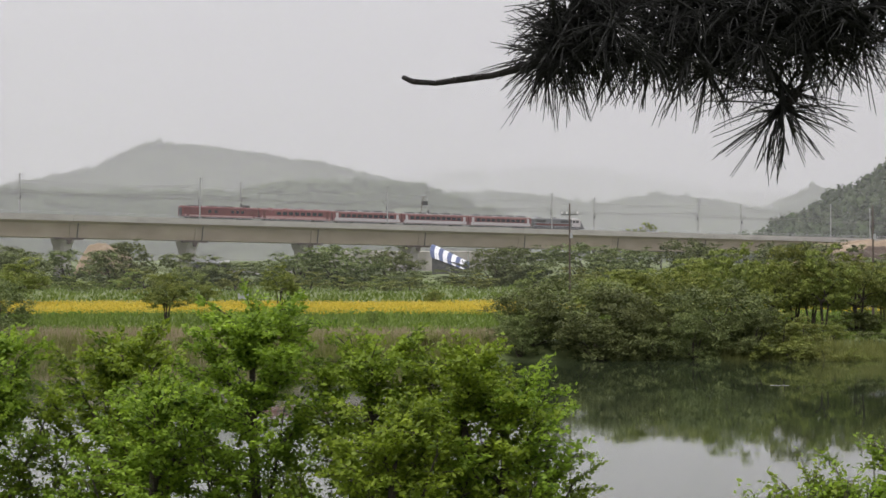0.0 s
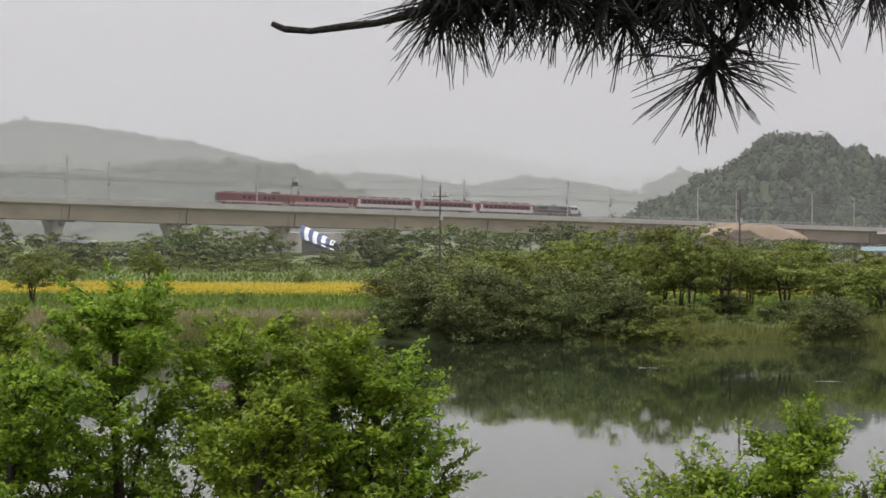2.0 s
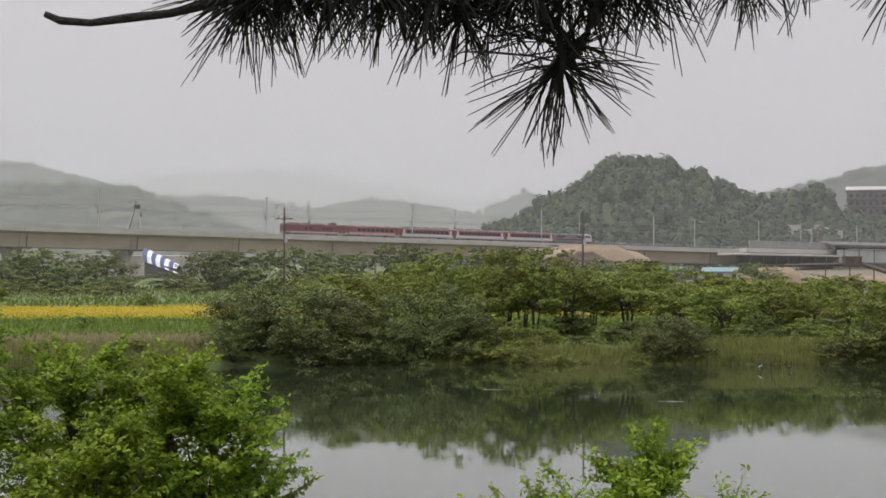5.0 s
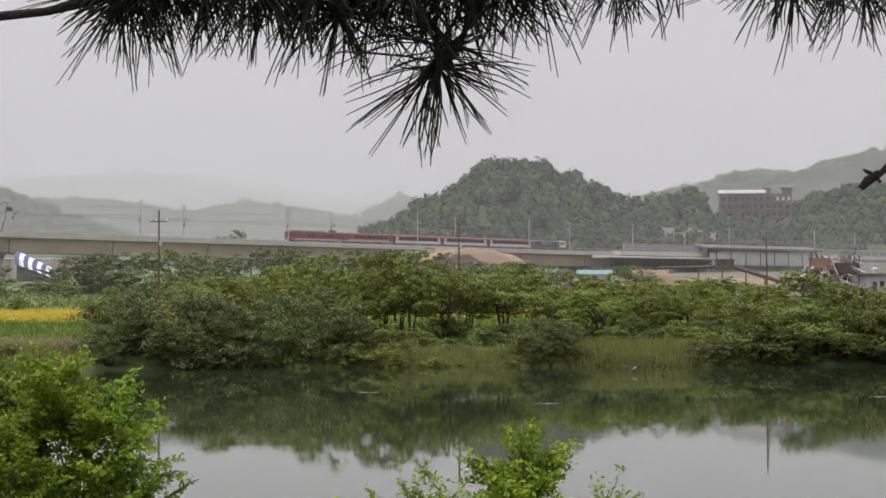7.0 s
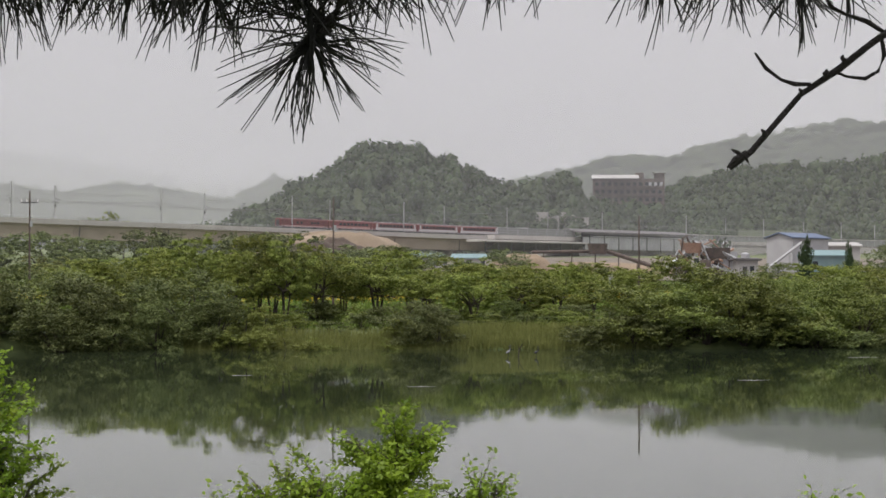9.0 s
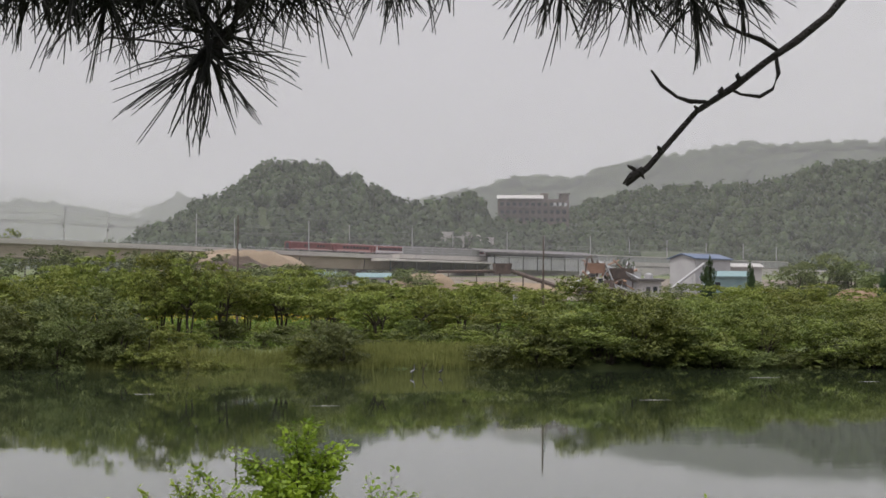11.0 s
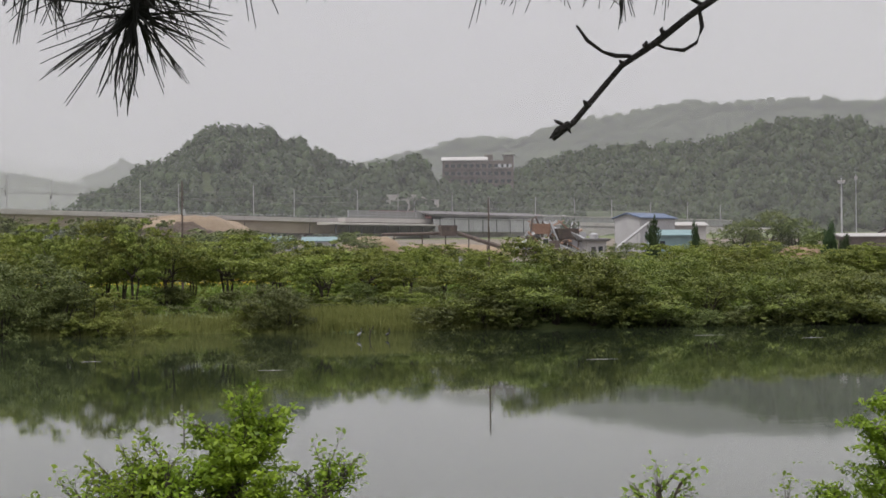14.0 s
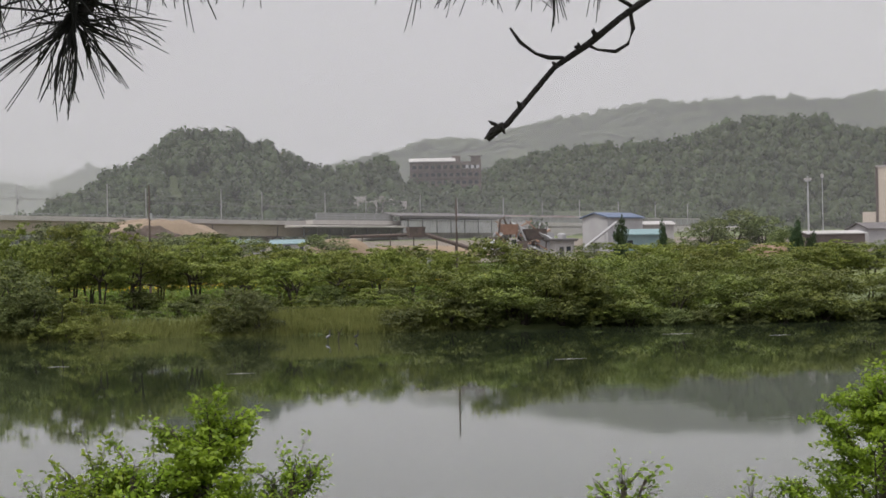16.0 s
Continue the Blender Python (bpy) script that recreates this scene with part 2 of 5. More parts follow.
def water_mat():
    m, n, l, out = nodes_of("still_river_water")
    p = n.new("ShaderNodeBsdfPrincipled")
    p.inputs["Base Color"].default_value = (0.027, 0.037, 0.020, 1)
    p.inputs["Roughness"].default_value, p.inputs["IOR"].default_value = 0.022, 1.333
    co = n.new("ShaderNodeTexCoord")
    fine, wide, patch = n.new("ShaderNodeTexNoise"), n.new("ShaderNodeTexNoise"), n.new("ShaderNodeTexNoise")
    fine.inputs["Scale"].default_value, wide.inputs["Scale"].default_value, patch.inputs["Scale"].default_value = 1.6, 0.35, 0.03
    mp = n.new("ShaderNodeMapping")
    mp.inputs["Scale"].default_value = (0.16, 1.6, 1)
    l.new(co.outputs["Object"], mp.inputs[0])
    for x in (fine, wide, patch):
        l.new(mp.outputs[0], x.inputs["Vector"])
    pr = n.new("ShaderNodeMapRange")
    pr.inputs["From Min"].default_value, pr.inputs["From Max"].default_value = 0.42, 0.68
    pr.inputs["To Min"].default_value, pr.inputs["To Max"].default_value = 0.03, 0.3
    l.new(patch.outputs[0], pr.inputs[0])
    b1, b2 = n.new("ShaderNodeBump"), n.new("ShaderNodeBump")
    b1.inputs["Distance"].default_value, b2.inputs["Distance"].default_value = 0.006, 0.012
    b2.inputs["Strength"].default_value = 0.12
    l.new(pr.outputs[0], b1.inputs["Strength"])
    l.new(fine.outputs[0], b1.inputs["Height"]), l.new(wide.outputs[0], b2.inputs["Height"])
    l.new(b2.outputs[0], b1.inputs["Normal"]), l.new(b1.outputs[0], p.inputs["Normal"])
    l.new(p.outputs[0], out.inputs[0])
    return m


M_WATER = water_mat()


# ---- mesh helpers ----
class Geo:
    """Collects vertices and faces."""

    def __init__(self):
        self.v, self.f = [], []

    def add(self, v, f):
        k = len(self.v)
        self.v += [tuple(p) for p in v]
        self.f += [tuple(i + k for i in q) for q in f]
        return self

    def box(self, x, y, z, sx, sy, sz, taper=1.0):
        """A block on its base centre (x, y, z); taper narrows its top."""
        a, b = sx / 2, sy / 2
        v = [(x + i * a * s, y + j * b * s, z + h) for h, s in ((0, 1), (sz, taper)) for i, j in ((-1, -1), (1, -1), (1, 1), (-1, 1))]
        return self.add(v, [(3, 2, 1, 0), (4, 5, 6, 7), (0, 1, 5, 4), (1, 2, 6, 5), (2, 3, 7, 6), (3, 0, 4, 7)])

    def loft(self, rings, closed=True):
        n = len(rings[0])
        v = [p for r in rings for p in r]
        f = [(i * n + j, i * n + (j + 1) % n, (i + 1) * n + (j + 1) % n, (i + 1) * n + j) for i in range(len(rings) - 1) for j in range(n)]
        if closed:
            f += [tuple(range(n - 1, -1, -1)), tuple((len(rings) - 1) * n + j for j in range(n))]
        return self.add(v, f)

    def tube(self, pts, radii, n=6):
        pts = [Vector(p) for p in pts]
        rings = []
        for i, p in enumerate(pts):
            d = (pts[min(i + 1, len(pts) - 1)] - pts[max(i - 1, 0)]).normalized()
            a = d.cross(Vector((0.31, 0.17, 0.93)) if abs(d.z) < 0.9 else Vector((1, 0, 0.1))).normalized()
            b = d.cross(a)
            r = radii[i] if hasattr(radii, "__len__") else radii
            rings.append([p + (a * math.cos(t) + b * math.sin(t)) * r for t in [math.tau * k / n for k in range(n)]])
        return self.loft(rings)

    def mesh(self, name, material, smooth=False):
        me = bpy.data.meshes.new(name)
        me.from_pydata(self.v, [], self.f)
        me.materials.append(material)
        if smooth:
            me.shade_smooth()
        me.update()
        return me


def quads(name, V, material):
    """A mesh of loose quads from an (N, 4, 3) array."""
    V = np.asarray(V, dtype=np.float32)
    n = len(V)
    me = bpy.data.meshes.new(name)
    me.vertices.add(4 * n), me.loops.add(4 * n), me.polygons.add(n)
    me.vertices.foreach_set("co", V.ravel())
    me.loops.foreach_set("vertex_index", np.arange(4 * n, dtype=np.int32))
    me.polygons.foreach_set("loop_start", np.arange(0, 4 * n, 4, dtype=np.int32))
    me.materials.append(material)
    me.update(calc_edges=True)
    return me


def triangles(name, V, material):
    """A mesh of loose triangles from an (N, 3, 3) array."""
    V = np.asarray(V, dtype=np.float32)
    n = len(V)
    me = bpy.data.meshes.new(name)
    me.vertices.add(3 * n), me.loops.add(3 * n), me.polygons.add(n)
    me.vertices.foreach_set("co", V.ravel())
    me.loops.foreach_set("vertex_index", np.arange(3 * n, dtype=np.int32))
    me.polygons.foreach_set("loop_start", np.arange(0, 3 * n, 3, dtype=np.int32))
    me.materials.append(material)
    me.update(calc_edges=True)
    return me


def unit(a):
    return a / np.maximum(np.linalg.norm(a, axis=-1, keepdims=True), 1e-9)


def leaf_quads(P, size, rng, lean=(0, 0, 0.6), slim=0.5, along=None, jitter=0.8):
    """Folded leaves at the points P."""
    n = len(P)
    nor = unit(jitter * rng.normal(size=(n, 3)) + np.asarray(lean))
    t = rng.normal(size=(n, 3)) if along is None else along + 0.5 * rng.normal(size=(n, 3))
    t = unit(t - (t * nor).sum(1, keepdims=True) * nor)
    s = np.cross(nor, t)
    L = (size * rng.uniform(0.6, 1.35, n))[:, None] if np.ndim(size) == 0 else np.asarray(size)[:, None]
    lift = nor * L * 0.12
    return np.stack([P - t * L * 0.5, P + s * L * slim * 0.5 + lift, P + t * L * 0.5, P - s * L * slim * 0.5 + lift], 1)


def leaf_triangles(P, size, rng, lean, slim=0.9, jitter=0.5):
    """Single small leaves at the points P, for plants seen from afar."""
    n = len(P)
    nor = unit(jitter * rng.normal(size=(n, 3)) + np.asarray(lean))
    t = rng.normal(size=(n, 3))
    t = unit(t - (t * nor).sum(1, keepdims=True) * nor)
    s = np.cross(nor, t)
    L = (size * rng.uniform(0.65, 1.35, n))[:, None]
    return np.stack([P - t * L * 0.45 - s * L * slim * 0.4, P - t * L * 0.35 + s * L * slim * 0.45, P + t * L * 0.65], 1)


def part(name, geo, material, parent, label="", smooth=False):
    """One mesh object under a thing or part; geo: a Geo or a ready mesh."""
    me = geo.mesh(name, material, smooth) if isinstance(geo, Geo) else geo
    ob = new(name, me)
    ob.parent = parent
    if label:
        tagged(ob, label)
    return ob


def thing(name, label, category, m=None, group="", kind=""):
    ob = new(name)
    ob.empty_display_size = 0.2
    if m is not None:
        ob.matrix_world = m
    return tagged(ob, label, category, group, kind)


def solid(name, geo, material, label, category, kind="", group="", smooth=False):
    ob = new(name, geo.mesh(name, material, smooth) if isinstance(geo, Geo) else geo)
    return tagged(ob, label, category, group, kind)


# ---- ground, river, haze sheets ----
RISE = 0.02444


def up(y):
    """Height shift growing with depth, fitted to the camera's view: land climbs from the water's edge towards the
    hills.
    """
    return RISE * (y - 160.5)


def ground_z(x, y):
    """Height of the land over the water."""
    edge = 160.5 - 0.15 * max(0.0, x - 60) + 1.2 * math.sin(x * 0.11) + 0.9 * math.sin(x * 0.31 + 1)
    if y < 2:
        return 4.0
    if y < 36:
        k = (y - 2) / 34
        return 4.0 - 5.5 * k * (1.25 - 0.25 * k)
    if y < edge - 4:
        return -1.5
    if y < edge + 6:
        k = (y - edge + 4) / 10
        return -1.5 + (2.7 + up(y)) * k * k * (3 - 2 * k)
    return 1.2 + up(min(y, 1000)) + 0.12 * noise.noise((x * 0.05, y * 0.05, 0.3))


def build_ground():
    ys = [-400, -100, -30, -5, 0, 2, 4, 7, 10, 14, 18, 22, 26, 30, 60, 120, 150, 154, 156, 158, 160, 162, 164, 166, 168, 172, 180, 195, 215, 240, 270, 310, 360, 430, 520, 640, 800, 1000, 1400, 2200, 3400, 4900]
    xs = [-4500, -2000, -900, -400, -240] + list(range(-160, 201, 4)) + [240, 320, 450, 700, 1200, 2200, 4500]
    g = Geo()
    g.add([(x, y, ground_z(x, y)) for y in ys for x in xs],
          [(j * len(xs) + i, j * len(xs) + i + 1, (j + 1) * len(xs) + i + 1, (j + 1) * len(xs) + i) for j in range(len(ys) - 1) for i in range(len(xs) - 1)])
    solid("ground", g, M_GROUND, "green meadow and river bank soil", "ground", "structure", smooth=True)
    w = Geo().add([(-900, 10, 0), (900, 10, 0), (900, 168, 0), (-900, 168, 0)], [(0, 1, 2, 3)])
    solid("water", w, M_WATER, "calm grey-green river reflecting trees and sky", "river", "structure")


build_ground()


def build_haze_sheets():
    # upright sheets added between the hills lay haze over what is behind
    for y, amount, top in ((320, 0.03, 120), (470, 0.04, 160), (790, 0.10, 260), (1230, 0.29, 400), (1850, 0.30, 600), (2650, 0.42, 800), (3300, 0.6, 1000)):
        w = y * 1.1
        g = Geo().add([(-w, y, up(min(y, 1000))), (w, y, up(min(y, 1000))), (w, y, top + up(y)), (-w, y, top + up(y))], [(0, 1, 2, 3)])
        solid("mist", g, veil_mat("haze_sheet", amount), "upright see-through sheet standing in for haze over distance", "mist", "structure")


build_haze_sheets()


# ---- hills ----
GOLD = (1 + 5 ** 0.5) / 2
ICO = unit(np.array([p for i in (-1, 1) for j in (-GOLD, GOLD) for p in ((0, i, j), (i, j, 0), (j, 0, i))], dtype=float))
_edge = min(np.linalg.norm(ICO[0] - ICO[i]) for i in range(1, 12)) * 1.1
ICO_F = np.array([t if np.dot(np.cross(ICO[t[1]] - ICO[t[0]], ICO[t[2]] - ICO[t[0]]), ICO[t[0]]) > 0 else (t[0], t[2], t[1])
                  for t in [(i, j, k) for i in range(12) for j in range(i) for k in range(j)]
                  if max(np.linalg.norm(ICO[t[0]] - ICO[t[1]]), np.linalg.norm(ICO[t[1]] - ICO[t[2]]), np.linalg.norm(ICO[t[0]] - ICO[t[2]])) < _edge])


def hill(name, label, crest, dist, depth, tree, count, cards, card, material, tall=1.0, seed=1):
    """A wooded ridge. crest: (degrees from +y, degrees up) of its skyline; depth: how far its slope runs forward."""
    rng = np.random.default_rng(seed)
    az = np.array([c[0] for c in crest])
    el = np.array([c[1] for c in crest])
    A = np.linspace(az[0] - 4, az[-1] + 4, 90)
    base = 1.0

    def height(a, v):
        top = np.interp(a, az, el, left=el[0] * 0.5, right=el[-1] * 0.7)
        h = np.maximum(9.5 + dist * np.tan(np.radians(top)) - tree * tall * 0.8, base + 1)
        shape = np.clip(v, 0, 1) ** 1.15 if v <= 1 else 1 - 0.7 * (v - 1)
        return base - 2 + (h - base + 2) * shape

    g = Geo()
    vs = [-0.05, 0, 0.12, 0.25, 0.4, 0.55, 0.7, 0.85, 1.0, 1.3, 1.8]
    verts = []
    for v in vs:
        for a in A:
            d = dist - depth * (1 - v)
            z = height(a, max(v, 0)) + (noise.noise((a * 1.3, v * 4, seed)) * 0.06 * dist * 0.05 if 0.1 < v < 0.95 else 0)
            verts.append((d * math.tan(radians(a)), d, z + up(d) if v >= 0 else ground_z(0, d) - 1))
    n = len(A)
    g.add(verts, [(j * n + i, j * n + i + 1, (j + 1) * n + i + 1, (j + 1) * n + i) for j in range(len(vs) - 1) for i in range(n - 1)])
    top = solid(name, g, M_FLOOR, label, "hill", "structure", smooth=True)
    # trees on it
    aa = rng.uniform(az[0] - 2, az[-1] + 2, count)
    vv = rng.uniform(0.03, 1.04, count) ** 0.8
    k = rng.random(count) < (0.14 if card < 2 else 0.25)
    vv[k] = rng.uniform(0.97, 1.03, k.sum())
    size = tree * rng.uniform(0.6, 1.25, count)
    size[k] *= rng.uniform(0.7, 1.3, k.sum())
    near = card < 3
    lumps = 1 if near else 2
    C, R = [], []
    for i in range(count):
        d = dist - depth * (1 - vv[i])
        c = np.array([d * math.tan(radians(aa[i])), d, height(aa[i], vv[i]) + up(d)])
        u = unit(rng.normal(size=(lumps, 3)))
        u[:, 2] = np.abs(u[:, 2]) * 1.1 - 0.25
        r = size[i] * 0.5
        if near:
            C.append(c[None] + np.array([0, 0, r * tall * 0.7]))
            R.append(r * rng.uniform(0.6, 0.8, (1, 1)) * np.array([1, 1, tall * 1.1]))
        else:
            C.append(c + np.array([0, 0, r * tall * 0.7]) + u * r * rng.uniform(0.3, 0.95, (lumps, 1)) * np.array([1, 1, tall]))
            R.append(r * rng.uniform(0.65, 0.95, (lumps, 1)) * np.array([1, 1, 0.9 * tall]))
    for k in range(9):
        c, r = np.concatenate(C[k::9]), np.concatenate(R[k::9])
        W = c[:, None] + r[:, None] * ICO[None] * rng.uniform(0.55, 1.35, (len(c), 12, 1))
        me = bpy.data.meshes.new("forest")
        F = (np.arange(len(c))[:, None, None] * 12 + ICO_F[None]).reshape(-1)
        me.vertices.add(12 * len(c)), me.loops.add(len(F)), me.polygons.add(len(F) // 3)
        me.vertices.foreach_set("co", W.astype(np.float32).ravel())
        me.loops.foreach_set("vertex_index", F.astype(np.int32))
        me.polygons.foreach_set("loop_start", np.arange(0, len(F), 3, dtype=np.int32))
        me.materials.append(material)
        me.update(calc_edges=True)
        solid("forest", me, material, "dense mixed green woodland on " + label, "woodland", "stuff")
        if near:
            way = unit(rng.normal(size=(cards * len(c), 3)) + np.array([0, -0.25, 0.35]))
            P = np.repeat(c, cards, 0) + way * np.repeat(r, cards, 0) * rng.uniform(0.8, 1.22, (len(way), 1))
            solid("forest_leaves", triangles("forest_leaves", leaf_triangles(P, card * 1.15, rng, way * 0.8 + np.array([0, 0, 0.4])), material), material, "loose outer foliage of the woodland on " + label, "woodland", "stuff")
    return height


hill("hill_pine", "a steep wooded knoll behind the railway", [(3.5, 0.3), (3.93, 0.57), (4.91, 0.98), (5.89, 1.55), (6.87, 2.13), (7.37, 2.63), (8.18, 2.75), (9.0, 2.64), (10.31, 2.15), (11.44, 1.65), (12.74, 1.6), (13.5, 1.85), (13.75, 1.75), (14.05, 1.05), (15.2, 0.95), (16.2, 1.0)],
     930, 120, 7.8, 2100, 38, 1.5, M_PINEHILL, 1.35, 3)
hill("hill_broad", "a broad wooded hill beyond the station", [(14.6, 0.9), (15.6, 1.2), (16.27, 1.47), (17.09, 1.81), (18.72, 2.18), (20.35, 2.23), (21.97, 2.4), (23.58, 3.01), (24.38, 3.1), (25.97, 3.05), (27.06, 2.74), (29, 2.7), (31, 2.5)],
     1130, 200, 9.0, 2900, 34, 1.7, M_HILL, 1.1, 4)
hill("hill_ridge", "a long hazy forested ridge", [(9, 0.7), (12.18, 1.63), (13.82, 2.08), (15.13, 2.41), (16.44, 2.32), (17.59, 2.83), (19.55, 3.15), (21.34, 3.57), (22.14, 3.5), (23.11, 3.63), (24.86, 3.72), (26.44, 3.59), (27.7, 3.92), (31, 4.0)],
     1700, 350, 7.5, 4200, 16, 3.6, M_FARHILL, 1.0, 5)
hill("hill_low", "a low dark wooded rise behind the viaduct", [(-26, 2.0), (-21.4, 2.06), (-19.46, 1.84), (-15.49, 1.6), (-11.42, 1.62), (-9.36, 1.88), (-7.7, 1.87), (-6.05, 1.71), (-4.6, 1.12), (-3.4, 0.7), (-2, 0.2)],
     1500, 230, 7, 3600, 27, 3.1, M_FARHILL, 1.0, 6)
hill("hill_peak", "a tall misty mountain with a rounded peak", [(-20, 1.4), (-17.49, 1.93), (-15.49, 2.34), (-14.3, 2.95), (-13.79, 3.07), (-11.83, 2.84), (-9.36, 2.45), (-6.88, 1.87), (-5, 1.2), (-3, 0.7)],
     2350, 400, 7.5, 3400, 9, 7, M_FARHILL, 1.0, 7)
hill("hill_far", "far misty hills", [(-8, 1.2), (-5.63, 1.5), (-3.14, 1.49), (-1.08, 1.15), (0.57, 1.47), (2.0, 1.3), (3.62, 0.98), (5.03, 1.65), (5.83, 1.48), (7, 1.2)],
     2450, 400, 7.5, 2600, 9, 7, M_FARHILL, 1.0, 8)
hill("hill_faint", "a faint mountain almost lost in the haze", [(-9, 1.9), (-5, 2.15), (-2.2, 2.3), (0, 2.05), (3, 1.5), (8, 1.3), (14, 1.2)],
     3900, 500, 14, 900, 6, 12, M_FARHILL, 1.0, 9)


# ---- railway line: a gentle arc over the plain ----
HEAD, BEND = 0.85512, 0.00012


def track(s, side=0.0):
    """Point of the line at s metres, side metres towards the river, and its heading."""
    th = HEAD + BEND * s
    x = -50.47 + (math.cos(HEAD) - math.cos(th)) / BEND
    y = 573.43 + (math.sin(th) - math.sin(HEAD)) / BEND
    return x + side * math.cos(th), y - side * math.sin(th), th


def rail_z(s):
    return (14.2 - 0.021 * s if s < 240 else 9.16 - 0.0145 * (s - 240)) + up(track(s)[1])


def rail_pose(s, side=0.0, dz=0.0):
    """The x axis runs along the line, y away from the river."""
    x, y, th = track(s, side)
    slope = (rail_z(s + 5) - rail_z(s - 5)) / 10
    return pose(x, y, rail_z(s) + dz, 0, -math.degrees(math.atan(slope)), 90 - math.degrees(th))


def along(profile, s0, s1, step=12.0):
    """Sweep a profile of (side, height over rail) along the line."""
    n = max(1, round((s1 - s0) / step))
    rings = []
    for i in range(n + 1):
        s = s0 + (s1 - s0) * i / n
        z = rail_z(s)
        rings.append([(*track(s, a)[:2], z + b) for a, b in profile])
    return Geo().loft(rings)


SPAN, FIRST = 36.1, -305.6


def build_viaduct():
    v = thing("viaduct", "long pale concrete railway viaduct on broad piers", "viaduct", kind="structure")
    for k in range(17):
        a, b = FIRST + SPAN * k, FIRST + SPAN * (k + 1) - 0.12
        part("girder", along([(4.2, -1.3), (2.6, -1.9), (2.0, -5.5), (-6.0, -5.5), (-6.6, -1.9), (-8.2, -1.3), (-8.2, -1.0), (4.2, -1.0)], a, b), M_CONC, v)
        part("deck_slab", along([(4.6, -1.3), (4.6, -0.6), (-8.6, -0.6), (-8.6, -1.3)], a, b), M_CONC2, v)
        part("parapet", along([(4.6, -0.6), (4.6, 0.2), (4.3, 0.2), (4.3, -0.6)], a, b), M_CONC2, v)
        part("parapet", along([(-8.3, -0.6), (-8.3, 0.55), (-8.6, 0.55), (-8.6, -0.6)], a, b), M_CONC2, v)
        rail = Geo()
        for i in range(13):
            s = a + i * SPAN / 12
            x, y, th = track(s, 4.45)
            rail.tube([(x, y, rail_z(s) + 0.15), (x, y, rail_z(s) + 1.0)], 0.04, 4)
        for h in (0.6, 1.0):
            rail.tube([(*track(s, 4.45)[:2], rail_z(s) + h) for s in (a, a + SPAN / 2, b)], 0.035, 4)
        part("handrail", rail, M_STEEL, v, "thin grey steel handrail")
        # pier with a flared head, bearings and a downpipe
        x, y, th = track(a, -2)
        top = rail_z(a) - 5.6
        m = pose(x, y, 0, 0, 0, 90 - math.degrees(th))
        if a < 260:
            g = Geo()
            rings = []
            for z, w, d in ((0.6 + up(y), 5.2, 3.0), (top - 3.2, 5.2, 3.0), (top - 2.0, 5.8, 3.1), (top - 0.9, 7.6, 3.3), (top, 8.2, 3.4)):
                c = 0.6
                rings.append([m @ Vector((px, py, z)) for px, py in ((-d / 2, -w / 2 + c), (-d / 2 + c, -w / 2), (d / 2 - c, -w / 2), (d / 2, -w / 2 + c), (d / 2, w / 2 - c), (d / 2 - c, w / 2), (-d / 2 + c, w / 2), (-d / 2, w / 2 - c))])
            p = part("pier", g.loft(rings), M_PIER, v)
            for off in (-0.9, 0.9):
                bx = Geo()
                bx.add([m @ Vector(q) for q in Geo().box(off, -3.3, top - 0.05, 1.2, 0.9, 0.28).v], [(3, 2, 1, 0), (4, 5, 6, 7), (0, 1, 5, 4), (1, 2, 6, 5), (2, 3, 7, 6), (3, 0, 4, 7)])
                part("bearing", bx, M_RUST, p, "dark rusty bearing pad")
            st = Geo().add([m @ Vector(q) for q in ((-4.4, -4.2, top + 0.1), (4.4, -4.2, top + 0.1), (3.6, -4.22, top - 0.45), (0.9, -4.22, top - 0.4), (0.35, -4.22, top - 1.5), (-0.35, -4.22, top - 1.5), (-0.9, -4.22, top - 0.4), (-3.6, -4.22, top - 0.45), (-4.4, -4.0, top + 0.1), (4.4, -4.0, top + 0.1), (3.6, -4.0, top - 0.45), (0.9, -4.0, top - 0.4), (0.35, -4.0, top - 1.5), (-0.35, -4.0, top - 1.5), (-0.9, -4.0, top - 0.4), (-3.6, -4.0, top - 0.45))],
                           [(0, 1, 2, 3, 4, 5, 6, 7), (15, 14, 13, 12, 11, 10, 9, 8)] + [(i, i + 8, (i + 1) % 8 + 8, (i + 1) % 8) for i in range(8)])
            part("inspection_bracket", st, M_RUST, p, "dark rusty steel bracket under the joint")
            x2, y2, _ = track(a + 2.2, 2.75)
            part("downpipe", Geo().tube([(x2, y2, rail_z(a) - 1.4), (x2 - 0.4, y2, rail_z(a) - 5.6)], 0.13, 6), M_DARK, v)
    # ballast and rails
    part("ballast", along([(2.6, -0.6), (2.0, -0.25), (-6.2, -0.25), (-6.8, -0.6)], -300, 300), M_GREYSAND, v)
    for c in (0.72, -0.72, -3.6, -5.0):
        part("rail", along([(c - 0.04, -0.25), (c + 0.04, -0.25), (c + 0.04, 0), (c - 0.04, 0)], -300, 560, 30), M_RUST, v)


build_viaduct()


